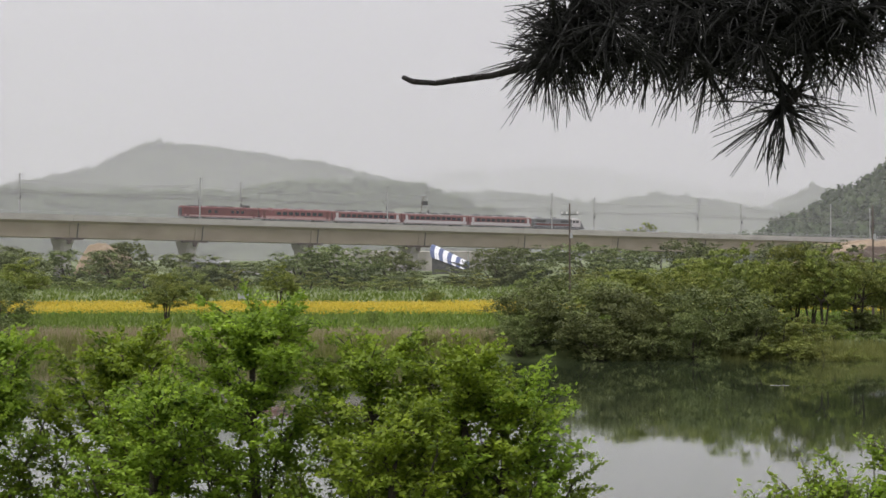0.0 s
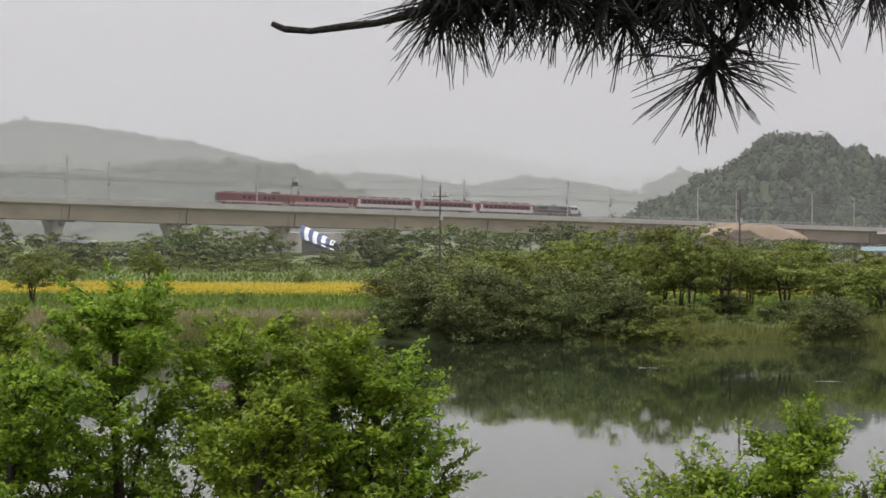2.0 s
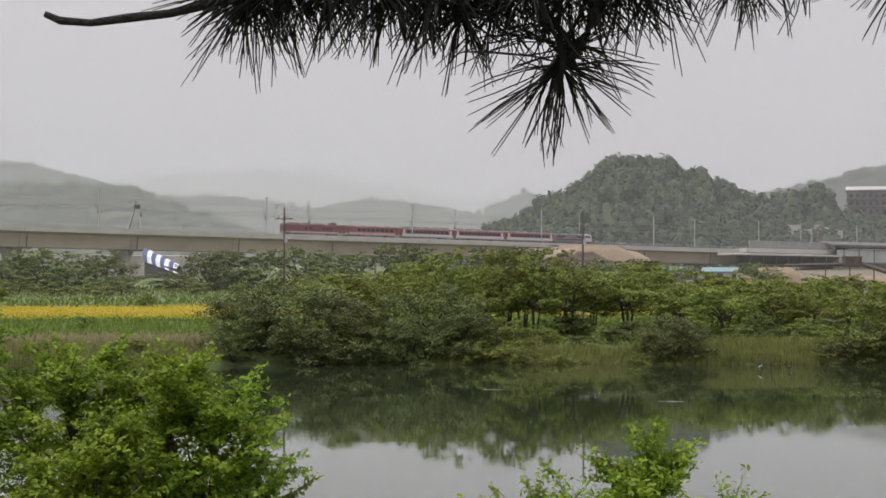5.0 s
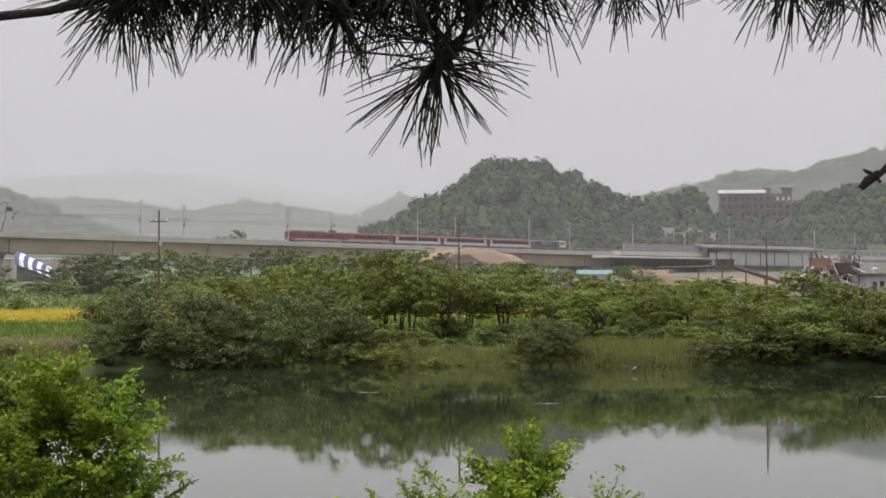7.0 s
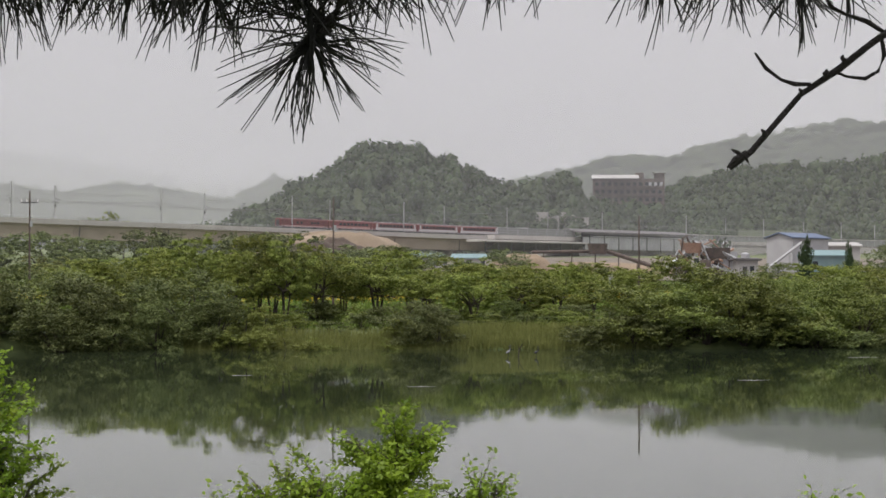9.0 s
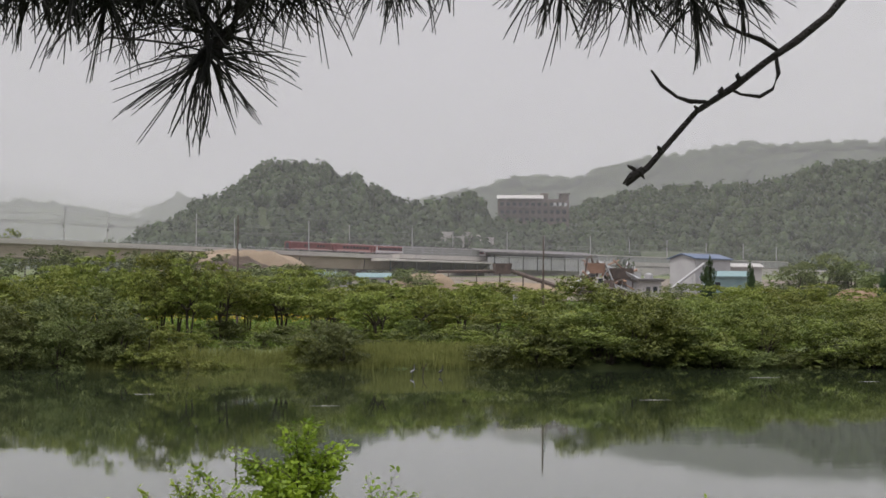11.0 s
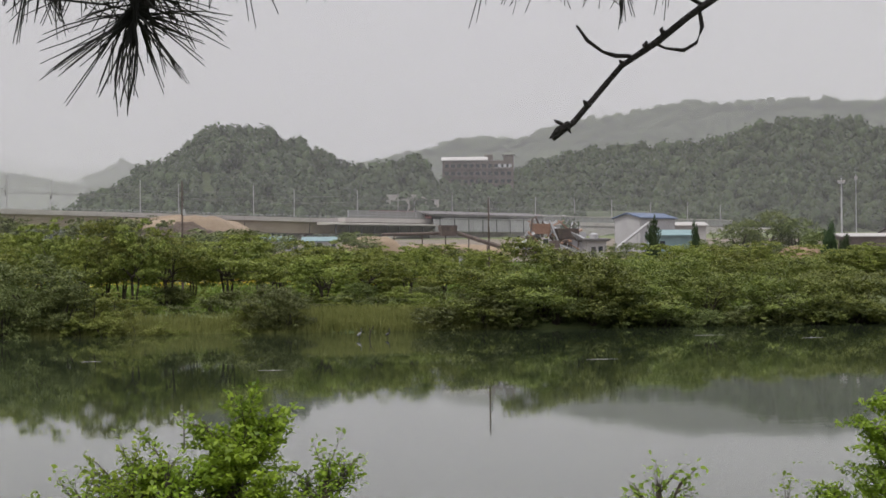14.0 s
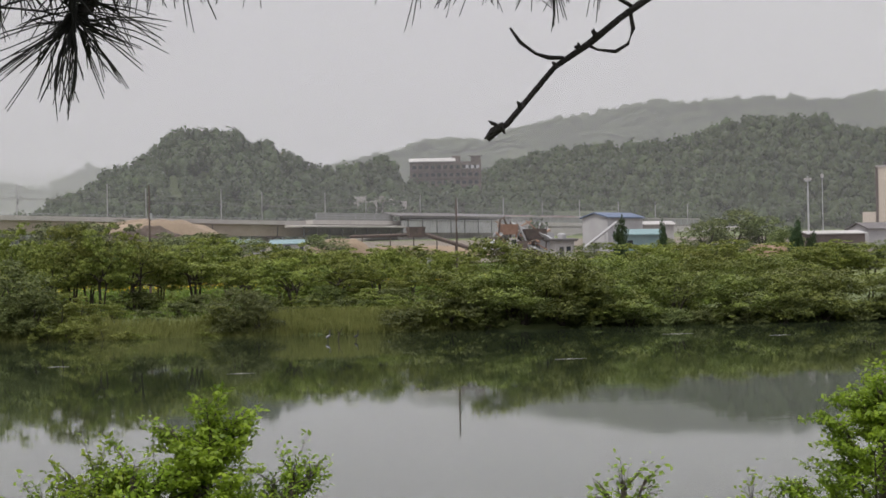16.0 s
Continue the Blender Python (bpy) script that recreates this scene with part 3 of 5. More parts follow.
# catenary masts in pairs and their wires
def build_mast(far):
    """far: the mast on the side away from the river."""
    t = thing("catenary_mast", "slim dark grey steel railway catenary mast with bracket arms", "mast", group="catenary masts along the railway")
    h = 11.2
    part("post", Geo().tube([(0, 0, -0.9), (0, 0, h)], [0.2, 0.16], 8), M_MAST, t)
    d = -1 if far else 1
    arm = Geo()
    arm.tube([(0, 0, 7.2), (0.1, d * 2.7, 6.5)], 0.06, 4).tube([(0, 0, 5.6), (0.1, d * 2.8, 6.6)], 0.06, 4).tube([(0, 0, 6.0), (0.1, d * 2.4, 5.5)], 0.05, 4)
    part("bracket_arm", arm, M_DARK, t)
    part("cross_arm", Geo().tube([(-0.9, 0, h - 0.5), (0.9, 0, h - 0.5)], 0.06, 4).tube([(0.8, 0, h - 0.5), (0.8, 0, h - 1.3)], 0.07, 5), M_DARK, t)
    part("feeder_bracket", Geo().box(0, d * 0.35, 4.4, 0.25, 0.6, 0.9), M_DARK, t, "dark insulator box")
    return t


def build_masts():
    near = [-211.2, -150.4, -88.5, -28.6, 30.6, 89.5, 148.3, 205.4, 264.6, 325.7, 385.4, 446, 512.6]
    far = [-195.4, -134.2, -69.3, -6.5, 56.5, 118.9, 179.3, 241.5, 305, 367.9, 433.1, 498.2, 563.4]
    for row, side in ((near, 3.9), (far, -7.9)):
        proto = build_mast(side < 0)
        for i, s in enumerate(row):
            x, y, th = track(s, side)
            m = pose(x, y, rail_z(s), 0, 0, 90 - math.degrees(th))
            if i == 0:
                proto.matrix_world = m
            else:
                copy_thing(proto, m)
    for side, h in ((1.0, 5.6), (1.0, 6.8), (-5.0, 5.6), (-5.0, 6.8), (3.9, 9.1), (-7.9, 9.1)):
        g = Geo()
        pts = []
        for i in range(len(near) - 1):
            for k in range(6):
                s = near[i] + (near[i + 1] - near[i]) * k / 6
                sag = 0.9 * (4 * (k / 6) * (1 - k / 6)) if h > 6 else 0.0
                pts.append((*track(s, side)[:2], rail_z(s) + h - sag))
        g.tube(pts, 0.035, 3)
        solid("overhead_wire", g, M_WIRE, "thin dark overhead railway wire strung between masts", "wire", group="overhead wires")


build_masts()


# ---- train ----
def ring(x, w, z0, z1, arch):
    """Cross-section of a coach at x: half-width w, sill, eaves and a curved roof."""
    r = [(x, -w, z0), (x, -w, z1)]
    r += [(x, -w * math.cos(math.pi * k / 6), z1 + arch * math.sin(math.pi * k / 6)) for k in range(1, 6)]
    return r + [(x, w, z1), (x, w, z0)]


def bogie(parent, x):
    b = part("bogie", Geo().box(x, 0, 0.35, 3.6, 2.2, 0.5), M_DARK, parent)
    for dx in (-1.2, 1.2):
        for sy in (-0.78, 0.78):
            part("wheel", Geo().tube([(x + dx, sy - 0.06, 0.45), (x + dx, sy + 0.06, 0.45)], 0.45, 14), M_DARK, b)


def build_coach(kind):
    """kind: 'generator', 'old' or 'new'. Origin on the rails at mid-length."""
    words = {"generator": "dull red generator van with few small windows on the train", "old": "red passenger coach with faded pink lower sides on the train", "new": "red and white passenger coach with a window band on the train"}
    t = thing("passenger_coach" if kind != "generator" else "generator_van", words[kind], "train coach", group="coaches of the train")
    L = 22.9
    body = M_REDDARK if kind == "generator" else M_RED
    part("body", Geo().loft([ring(-L / 2, 1.35, 0.95, 3.3, 0.1), ring(-L / 2 + 0.3, 1.45, 0.9, 3.35, 0.35), ring(L / 2 - 0.3, 1.45, 0.9, 3.35, 0.35), ring(L / 2, 1.35, 0.95, 3.3, 0.1)]), body, t)
    part("roof", Geo().loft([ring(-L / 2 + 0.2, 1.4, 3.34, 3.36, 0.42), ring(L / 2 - 0.2, 1.4, 3.34, 3.36, 0.42)]), M_TROOF if kind == "new" else M_REDDARK, t)
    for sy in (-1, 1):
        y = sy * 1.462
        if kind == "new":
            part("side_band", Geo().box(0, y, 0.95, L - 1.0, 0.03, 0.85), M_TWHITE, t, "white lower band")
            part("side_stripe", Geo().box(0, y, 3.16, L - 1.0, 0.03, 0.1), M_PINK, t, "thin pale stripe under the eaves")
        elif kind == "old":
            part("side_band", Geo().box(0, y, 0.95, L - 1.0, 0.03, 0.75), M_PINK, t, "faded pink lower band")
        else:
            part("side_band", Geo().box(0, y, 0.95, L - 1.0, 0.03, 0.45), M_PINK, t, "faded pink sill band")
        xs = [-8.2 + 1.82 * i for i in range(10)] if kind == "new" else ([-5.5 + 1.9 * i for i in range(8)] if kind == "old" else [-3.5, -1.6, 3.5, 5.0, 6.5])
        for x in xs:
            part("window", Geo().box(x, y * 1.004, 2.0, 1.35 if kind != "generator" else 0.9, 0.05, 0.85 if kind != "generator" else 0.7), M_GLASS, t)
        for x in (-L / 2 + 1.3, L / 2 - 1.3):
            part("door", Geo().box(x, y * 1.003, 0.98, 0.85, 0.05, 2.15), M_REDDARK if kind != "new" else M_TWHITE, t)
    if kind == "new":
        for i in range(5):
            part("roof_unit", Geo().box(-8.4 + 4.2 * i, 0, 3.7, 2.6, 1.7, 0.34, 0.9), M_DARK, t, "dark rooftop ventilation unit")
    elif kind == "generator":
        for x, w in ((-7.5, 4.5), (-2.2, 3.2), (2.5, 3.6), (8.2, 2.2)):
            part("roof_unit", Geo().box(x, 0, 3.66, w, 1.6, 0.3 if x < 8 else 0.65, 0.9), M_DARK, t, "dark exhaust and cooling hatch")
    else:
        for i in range(4):
            part("roof_vent", Geo().box(-7.5 + 5 * i, 0, 3.7, 0.8, 0.8, 0.25, 0.8), M_REDDARK, t)
    for x in (-7.9, 7.9):
        bogie(t, x)
    part("underframe", Geo().box(0, 0, 0.55, 9.0, 2.3, 0.5), M_DARK, t)
    for x in (-L / 2 - 0.1, L / 2 + 0.1):
        part("gangway", Geo().box(x, 0, 1.0, 0.35, 1.3, 2.2), M_DARK, t)
    return t


def build_engine():
    t = thing("diesel_locomotive", "grey and black diesel locomotive with a white cab leading the train", "locomotive", group="coaches of the train")
    part("frame", Geo().loft([ring(-9.8, 1.4, 0.6, 1.25, 0.05), ring(9.8, 1.4, 0.6, 1.25, 0.05)]), M_DARK, t, "black running board")
    part("hood", Geo().loft([ring(-9.2, 1.15, 1.3, 3.1, 0.25), ring(-8.6, 1.25, 1.3, 3.35, 0.3), ring(5.2, 1.25, 1.3, 3.35, 0.3)]), M_LOCO, t, "grey engine hood")
    cab = part("cab", Geo().loft([ring(5.2, 1.42, 1.3, 3.45, 0.3), ring(8.0, 1.42, 1.3, 3.45, 0.3), ring(8.5, 1.38, 1.3, 3.3, 0.2)]), M_TWHITE, t, "white driver's cab")
    part("nose", Geo().loft([ring(8.5, 1.1, 1.3, 2.3, 0.15), ring(9.7, 1.0, 1.3, 2.1, 0.15)]), M_LOCO, t)
    for sy in (-1, 1):
        for x in (5.9, 7.2):
            part("cab_window", Geo().box(x, sy * 1.43, 2.4, 0.95, 0.05, 0.75), M_GLASS, cab)
        part("handrail", Geo().tube([(-9.5, sy * 1.4, 2.2), (5, sy * 1.4, 2.2)], 0.03, 4), M_STEEL, t)
        part("side_stripe", Geo().box(-2, sy * 1.255, 1.45, 13, 0.03, 0.5), M_REDDARK, t, "red side stripe")
        part("grille", Geo().box(-6.5, sy * 1.257, 2.1, 3.6, 0.04, 1.0), M_DARK, t)
        part("grille", Geo().box(2.4, sy * 1.257, 2.2, 3.0, 0.04, 0.8), M_DARK, t)
        part("front_window", Geo().box(8.45, sy * 0.6, 2.5, 0.14, 0.85, 0.7), M_GLASS, cab)
        part("headlight", Geo().tube([(9.68, sy * 0.5, 1.9), (9.78, sy * 0.5, 1.9)], 0.14, 10), M_TWHITE, t)
    part("exhaust", Geo().box(-1, 0, 3.6, 1.6, 0.7, 0.35, 0.9), M_DARK, t)
    part("radiator_fan", Geo().tube([(-6.5, 0, 3.55), (-6.5, 0, 3.85)], 0.75, 14), M_DARK, t)
    part("fuel_tank", Geo().box(0, 0, 0.25, 5.0, 2.2, 0.6), M_DARK, t)
    for x in (-6.3, 6.3):
        bogie(t, x)
    return t


TRAIN = []


def build_train():
    old, gen_, new_ = build_coach("old"), build_coach("generator"), build_coach("new")
    TRAIN.append((gen_, 11.75))
    TRAIN.append((old, 35.25))
    TRAIN.append((new_, 58.75))
    for k in (82.25, 105.75):
        TRAIN.append((copy_thing(new_, pose(0, 0, 0)), k))
    TRAIN.append((build_engine(), 127.6))


build_train()
TRAIN_SPEED = 26.4      # metres a second; its tail passes s = 0 at 3.5 s


# ---- trees ----
def sprays(rng, lobes, count, each, inner=0.2, flat=0.45):
    """Leaf points in flat twig sprays, set over the upper shells of ellipsoids (centre, radii), some inside; and their outward ways."""
    w = np.array([l[1][0] * l[1][1] + l[1][0] * l[1][2] for l in lobes])
    pick = rng.choice(len(lobes), count, p=w / w.sum())
    C = np.array([l[0] for l in lobes])[pick]
    R = np.array([l[1] for l in lobes])[pick]
    u = unit(rng.normal(size=(count, 3)) + np.array([0, 0, 0.35]))
    r = np.where(rng.random((count, 1)) < inner, rng.uniform(0.35, 0.8, (count, 1)), rng.uniform(0.82, 1.1, (count, 1)))
    hub = C + u * R * r
    size = R.mean(1, keepdims=True) * rng.uniform(0.22, 0.6, (count, 1))
    d = rng.normal(size=(count * each, 3))
    d *= (rng.random((count * each, 1)) ** 0.5) / np.maximum(np.linalg.norm(d, axis=1, keepdims=True), 1e-6)
    P = np.repeat(hub, each, 0) + d * np.repeat(size, each, 0) * np.array([1, 1, flat])
    return P, np.repeat(u, each, 0)


def limb_tubes(g, rng, base, tops, r0):
    for p in tops:
        p = np.array(p)
        mid = base + (p - base) * 0.5 + np.array([0, 0, 0.12 * np.linalg.norm(p - base)]) + rng.normal(size=3) * 0.12
        g.tube([base, mid, p], [r0, r0 * 0.6, r0 * 0.2], 5)


def build_tree(kind, seed, detail=1.0):
    """A 7 m plant, 7 m across; kinds: shrub, sallow, tree, low, poplar."""
    rng = np.random.default_rng(seed)
    names = {"shrub": ("willow_shrub", "dense rounded grey-green willow shrub on the river bank", "shrub"),
             "tree": ("tree", "leafy green tree with a forked slender trunk on the river flat", "tree"),
             "sallow": ("willow_shrub", "dense rounded fresh green willow at the water's edge", "shrub"),
             "low": ("bush", "low bright green bush on the river bank", "bush"),
             "poplar": ("poplar", "narrow upright dark green poplar", "tree")}[kind]
    t = thing(names[0], names[1], names[2], group="riverside " + names[2] + "s")
    lobes = []
    if kind in ("shrub", "sallow"):
        for i in range(25):
            k = rng.uniform(0.8, 1.3)
            if i < 7:
                a, r = rng.uniform(0, math.tau), rng.uniform(0.6, 1.9)
                c = (r * math.cos(a), r * math.sin(a), rng.uniform(0.3, 1.1))
            else:
                w = unit(rng.normal(size=3) + np.array([0, 0, 0.5]))
                w[2] = max(w[2], -0.25)
                c = tuple(w * np.array([2.2, 2.2, 2.7]) * rng.uniform(0.7, 1.05) + np.array([0, 0, 2.4]))
            lobes.append((c, (k, k * rng.uniform(0.85, 1.15), k * rng.uniform(0.65, 0.9))))
        n, each, size, mat, flat = 440, 28, 0.165, M_SHRUB if kind == "shrub" else M_SALLOW, 0.75
    elif kind == "tree":
        for i in range(24):
            a, r = i * 2.4 + rng.uniform(-0.5, 0.5), 2.5 * math.sqrt(rng.random())
            z = 2.3 + rng.random() ** 0.9 * (4.0 - 0.38 * r * r)
            k = rng.uniform(0.75, 1.3)
            lobes.append(((r * math.cos(a), r * math.sin(a), z), (k, k * rng.uniform(0.8, 1.2), k * rng.uniform(0.4, 0.62))))
        n, each, size, mat, flat = 330, 28, 0.18, M_TREE, 0.35
    elif kind == "low":
        for i in range(15):
            a, r = rng.uniform(0, math.tau), 2.8 * math.sqrt(rng.random())
            lobes.append(((r * math.cos(a), r * math.sin(a), 0.9 + rng.random() * (4.8 - 0.5 * r * r)), (rng.uniform(0.6, 1.1), rng.uniform(0.6, 1.1), rng.uniform(0.6, 1.2))))
        n, each, size, mat, flat = 180, 26, 0.26, M_LOW, 0.5
    else:
        for i in range(20):
            z = 0.6 + 6.2 * i / 20
            w = 1.6 * math.sin(math.pi * min(1, (z + 1.2) / 8.6)) + 0.3
            lobes.append(((rng.uniform(-1, 1) * w, rng.uniform(-1, 1) * w, z), (w, w, 0.6)))
        n, each, size, mat, flat = 260, 26, 0.34, M_POPLAR, 0.8
    n, size = int(n * detail), size / math.sqrt(detail) * 1.1
    P, u = sprays(rng, lobes, n, each, 0.25, flat)
    keep = P[:, 2] > 0.05
    P, u = P[keep], u[keep]
    P = P * np.array([6.4 / np.percentile(np.abs(P[:, 0]) * 2, 97), 6.4 / np.percentile(np.abs(P[:, 1]) * 2, 97), 6.7 / np.percentile(P[:, 2], 99)])
    part("crown", triangles("crown", leaf_triangles(P, size, rng, u * 0.75 + np.array([0, 0, 0.45]), 0.8, 0.75), mat), mat, t)
    g = Geo()
    tops = [l[0] for l in lobes][::2]
    if kind == "tree":
        for k in range(3):
            a = k * 2.1 + rng.random()
            fork = np.array([0.5 * math.cos(a), 0.5 * math.sin(a), 2.3 + rng.random() * 0.5])
            g.tube([(0.15 * math.cos(a), 0.15 * math.sin(a), -0.4), (0.3 * math.cos(a), 0.3 * math.sin(a), 1.1), fork], [0.15, 0.11, 0.08], 6)
            limb_tubes(g, rng, fork, tops[k::3], 0.08)
    elif kind == "poplar":
        g.tube([(0, 0, -0.4), (0.05, 0, 3), (0, 0, 6.6)], [0.3, 0.2, 0.05], 6)
    else:
        for k in range(4):
            a = k * 1.6
            limb_tubes(g, rng, np.array([0.3 * math.cos(a), 0.3 * math.sin(a), -0.3]), tops[k::4], 0.12)
    part("trunk", g, M_BARK, t)
    return t


SHRUBS_WEST = [(-63, 169, 7.1, 9.2), (-57, 163, 4.9, 7.1), (-63.7, 165, 5.6, 7.2), (-70, 172, 6.5, 8.5), (-59, 178, 5.2, 6.5), (-67, 190, 6.2, 7.5), (-61, 161.5, 2.8, 5.5), (-66, 161.5, 3.0, 6.0)]
LOW_BUSHES = [(-29.3, 163, 1.2, 2.4), (-26.3, 196.6, 1.9, 1.6), (-38, 166, 1.1, 2.6), (-18, 164, 1.3, 3.0), (23.5, 178, 2.0, 4.0), (32.5, 176, 1.6, 3.0), (40.6, 182, 2.2, 3.6)]
WILLOWS = [
    (-8.6, 163, 5.0, 7.0), (-4.9, 166, 5.5, 9.0), (-0.7, 164, 5.1, 7.0), (-2.9, 161, 4.1, 7.4), (-9.4, 161, 3.2, 4.1),
    (1.2, 162, 3.5, 5.1), (5.0, 162, 4.4, 5.1), (6.9, 165, 5.5, 8.5), (9.6, 163, 3.8, 5.1), (26.6, 163, 3.6, 5.0),
    (28.1, 162, 2.8, 3.8),
]
SALLOWS = [
    (44.1, 164, 4.0, 6.8), (41.4, 161, 2.4, 4.3), (46.3, 162, 3.2, 5.3), (50.6, 167, 5.6, 7.5), (53.4, 166, 5.0, 7.5),
    (50.1, 162, 3.7, 8.2), (57.2, 165, 3.8, 7.5), (54.3, 161, 2.4, 7.3), (60.5, 164, 3.3, 7.5), (59.4, 161, 2.0, 6.4),
    (63.9, 162, 2.4, 5.5), (70.4, 166, 3.7, 6.7), (67.6, 162, 2.3, 5.5), (74.2, 166, 3.4, 6.8), (71.8, 162, 2.1, 6.1),
    (78.2, 167, 3.8, 7.4), (76.7, 162, 2.3, 6.1), (82.5, 166, 3.7, 7.9), (81.6, 162, 2.3, 6.2), (88.1, 166, 3.6, 8.1),
]
BRIGHT_BUSHES = [
    (12.6, 161.0, 1.5, 3.6), (15.4, 161.4, 1.2, 3.2), (18.0, 162.2, 0.9, 2.6), (24.0, 162, 0.9, 2.6),
    (12.1, 164, 1.9, 3.3), (13.9, 166, 1.4, 2.9), (16.5, 168, 1.1, 2.4), (10.8, 161, 1.5, 2.8), (25.3, 164, 1.5, 2.8),
    (34.0, 170, 1.0, 3.5), (39.5, 172, 1.3, 4.0), (40.9, 168, 1.0, 3.0),
]
BANK_TREES = [
    (-0.7, 172, 6.0, 8.4), (3.8, 174, 5.8, 7.0), (0.6, 172, 5.7, 5.4), (3.1, 180, 6.0, 6.2), (9.2, 182, 7.9, 6.8),
    (14.3, 180, 8.1, 6.2), (16.7, 178, 7.8, 5.1), (20.1, 181, 7.2, 5.7), (23.0, 186, 6.1, 4.3), (12.3, 176, 6.8, 4.5),
    (26.0, 184, 6.7, 8.0), (31.2, 188, 4.9, 4.9), (33.5, 176, 5.0, 6.1), (39.1, 182, 5.3, 6.4), (43.8, 186, 5.5, 6.0),
    (45.7, 180, 3.8, 4.8), (6.8, 186, 6.7, 6.4),
]
BANK_TREES_EAST = [
    (75.1, 196, 5.4, 7.8), (80.9, 200, 5.0, 8.0), (87.6, 205, 5.4, 7.6), (68.6, 190, 4.0, 5.2), (89.4, 200, 4.2, 6.9),
    (96.3, 205, 5.0, 8.4), (101.1, 205, 5.0, 8.5), (106.0, 205, 4.7, 7.9), (54.4, 200, 4.9, 5.3),
]
REAR_TREES = [(-2 + 6.1 * i + (i * 7 % 4), 196 + (i * 5 % 7), 5.2 + 0.5 * (i * 3 % 4) - 0.16 * max(0, i - 4), 7.2) for i in range(9)]
UNDERGROWTH = [(-3 + 4.4 * i + (i * 5 % 4), 177 + (i * 3 % 6), 1.2 + 0.35 * (i * 7 % 4), 3.6 + 0.5 * (i % 3)) for i in range(14)]
FIELD_TREES = [
    (-79.83, 250.23, 6.51, 7.97), (-49.47, 204.88, 5.29, 5.94), (-53.55, 242.5, 3.39, 3.69), (-45.3, 249, 5.6, 4.9),
    (-26.58, 259.58, 2.36, 2.82), (-87.49, 230, 6.08, 7.5), (-92.4, 260, 6.46, 7.53),
]
HEDGE_TREES = [
    (-184.26, 391.74, 8.27, 11.77), (-177.36, 397.51, 6.28, 9.86), (-169.94, 388.77, 8.54, 8.45), (-166.59, 375.89, 7.61, 10.3),
    (-163.12, 374.94, 6.93, 11.67), (-152.41, 373.11, 8.27, 8.56), (-147.1, 372.05, 6.2, 11.49), (-143.34, 374.9, 8.75, 11.49),
    (-136.66, 398.77, 7.6, 10.71), (-130.97, 398.11, 8, 11.87), (-120.64, 377.56, 7.14, 8.66), (-118.93, 370.08, 6.98, 10.41),
    (-113.58, 389.69, 7.08, 9.24), (-102.49, 383.38, 7.02, 9.92), (-96.97, 369.82, 8.74, 8.09), (-90.5, 395.04, 6.25, 11.15),
    (-86.6, 386.51, 6.22, 8.19), (-81.51, 398.57, 6.71, 11.02), (-70.82, 398.15, 7.1, 9.42), (-67.05, 392.82, 6.48, 10.99),
    (-59.22, 395.51, 6.3, 11.78), (-57.25, 378.9, 7.79, 11.67), (-49.56, 397.57, 7.62, 9.25), (-43.5, 373.68, 6.4, 8.6),
    (-35.06, 399.9, 6.62, 8.19), (-27.08, 385.07, 7.26, 8.95), (-23.24, 394.44, 7.38, 9.69), (-20.27, 397.31, 6.29, 9.97),
    (-9.37, 372.18, 8.1, 11.8), (-4.42, 393.22, 6.48, 9.74), (-1.1, 395.03, 6.97, 9.81), (10.2, 395.27, 8.74, 9.81),
    (13.33, 391.34, 7.45, 9.16), (19.02, 372.69, 7.18, 11.95), (28.56, 388.06, 7.5, 9.35), (29.53, 376.71, 8.23, 11.47),
    (37.37, 393.15, 8.21, 10.78), (45.38, 392.31, 7.14, 10.82), (49.29, 383.54, 8.2, 10.76), (55.56, 398.26, 7.89, 10.32),
]
GROVE_TREES = [
    (138.47, 330, 7.17, 6.6), (146.13, 335, 8.73, 8.61), (149.45, 330, 7.43, 7.54), (149.21, 320, 5.22, 5.49),
    (146.99, 300, 2.49, 7.71), (154.22, 300, 3.13, 8.57), (161.52, 300, 3.68, 8.57), (113.43, 320, 3.6, 5.49),
    (74.38, 360, 5.33, 7.2), (55.57, 330, 5.09, 7.54), (55.77, 300, 4, 6), (68.75, 280, 4.01, 4.8),
    (72.54, 275, 3.51, 4.71), (43.81, 290, 6.14, 7.46), (25.76, 300, 7.03, 7.71), (118.96, 300, 4.33, 6),
]
POPLARS = [
    (97.14, 262, 7.87, 1.95), (110.34, 280, 7.42, 1.2), (124.06, 262, 7.21, 2.02), (126.45, 262, 5.54, 1.8),
]


def plant(kind, places, seeds, detail=1.0):
    """Set trees of one kind at (x, y, height, width)."""
    rng = random.Random(seeds[0])
    protos = [[build_tree(kind, s, detail), False] for s in seeds]
    for x, y, h, w in places:
        p = rng.choice(protos)
        sc = Matrix.Diagonal((w / 6.6, w / 6.6, h / 6.7, 1))
        m = pose(x, y, ground_z(x, y) - 0.05, 0, 0, rng.uniform(0, 360)) @ sc
        if not p[1]:
            p[0].matrix_world = m
            p[1] = True
        else:
            q = copy_thing(p[0], pose(0, 0, 0))
            q.matrix_world = m
    for p, used in protos:
        if not used:
            for o in [*p.children_recursive, p]:
                bpy.data.objects.remove(o)


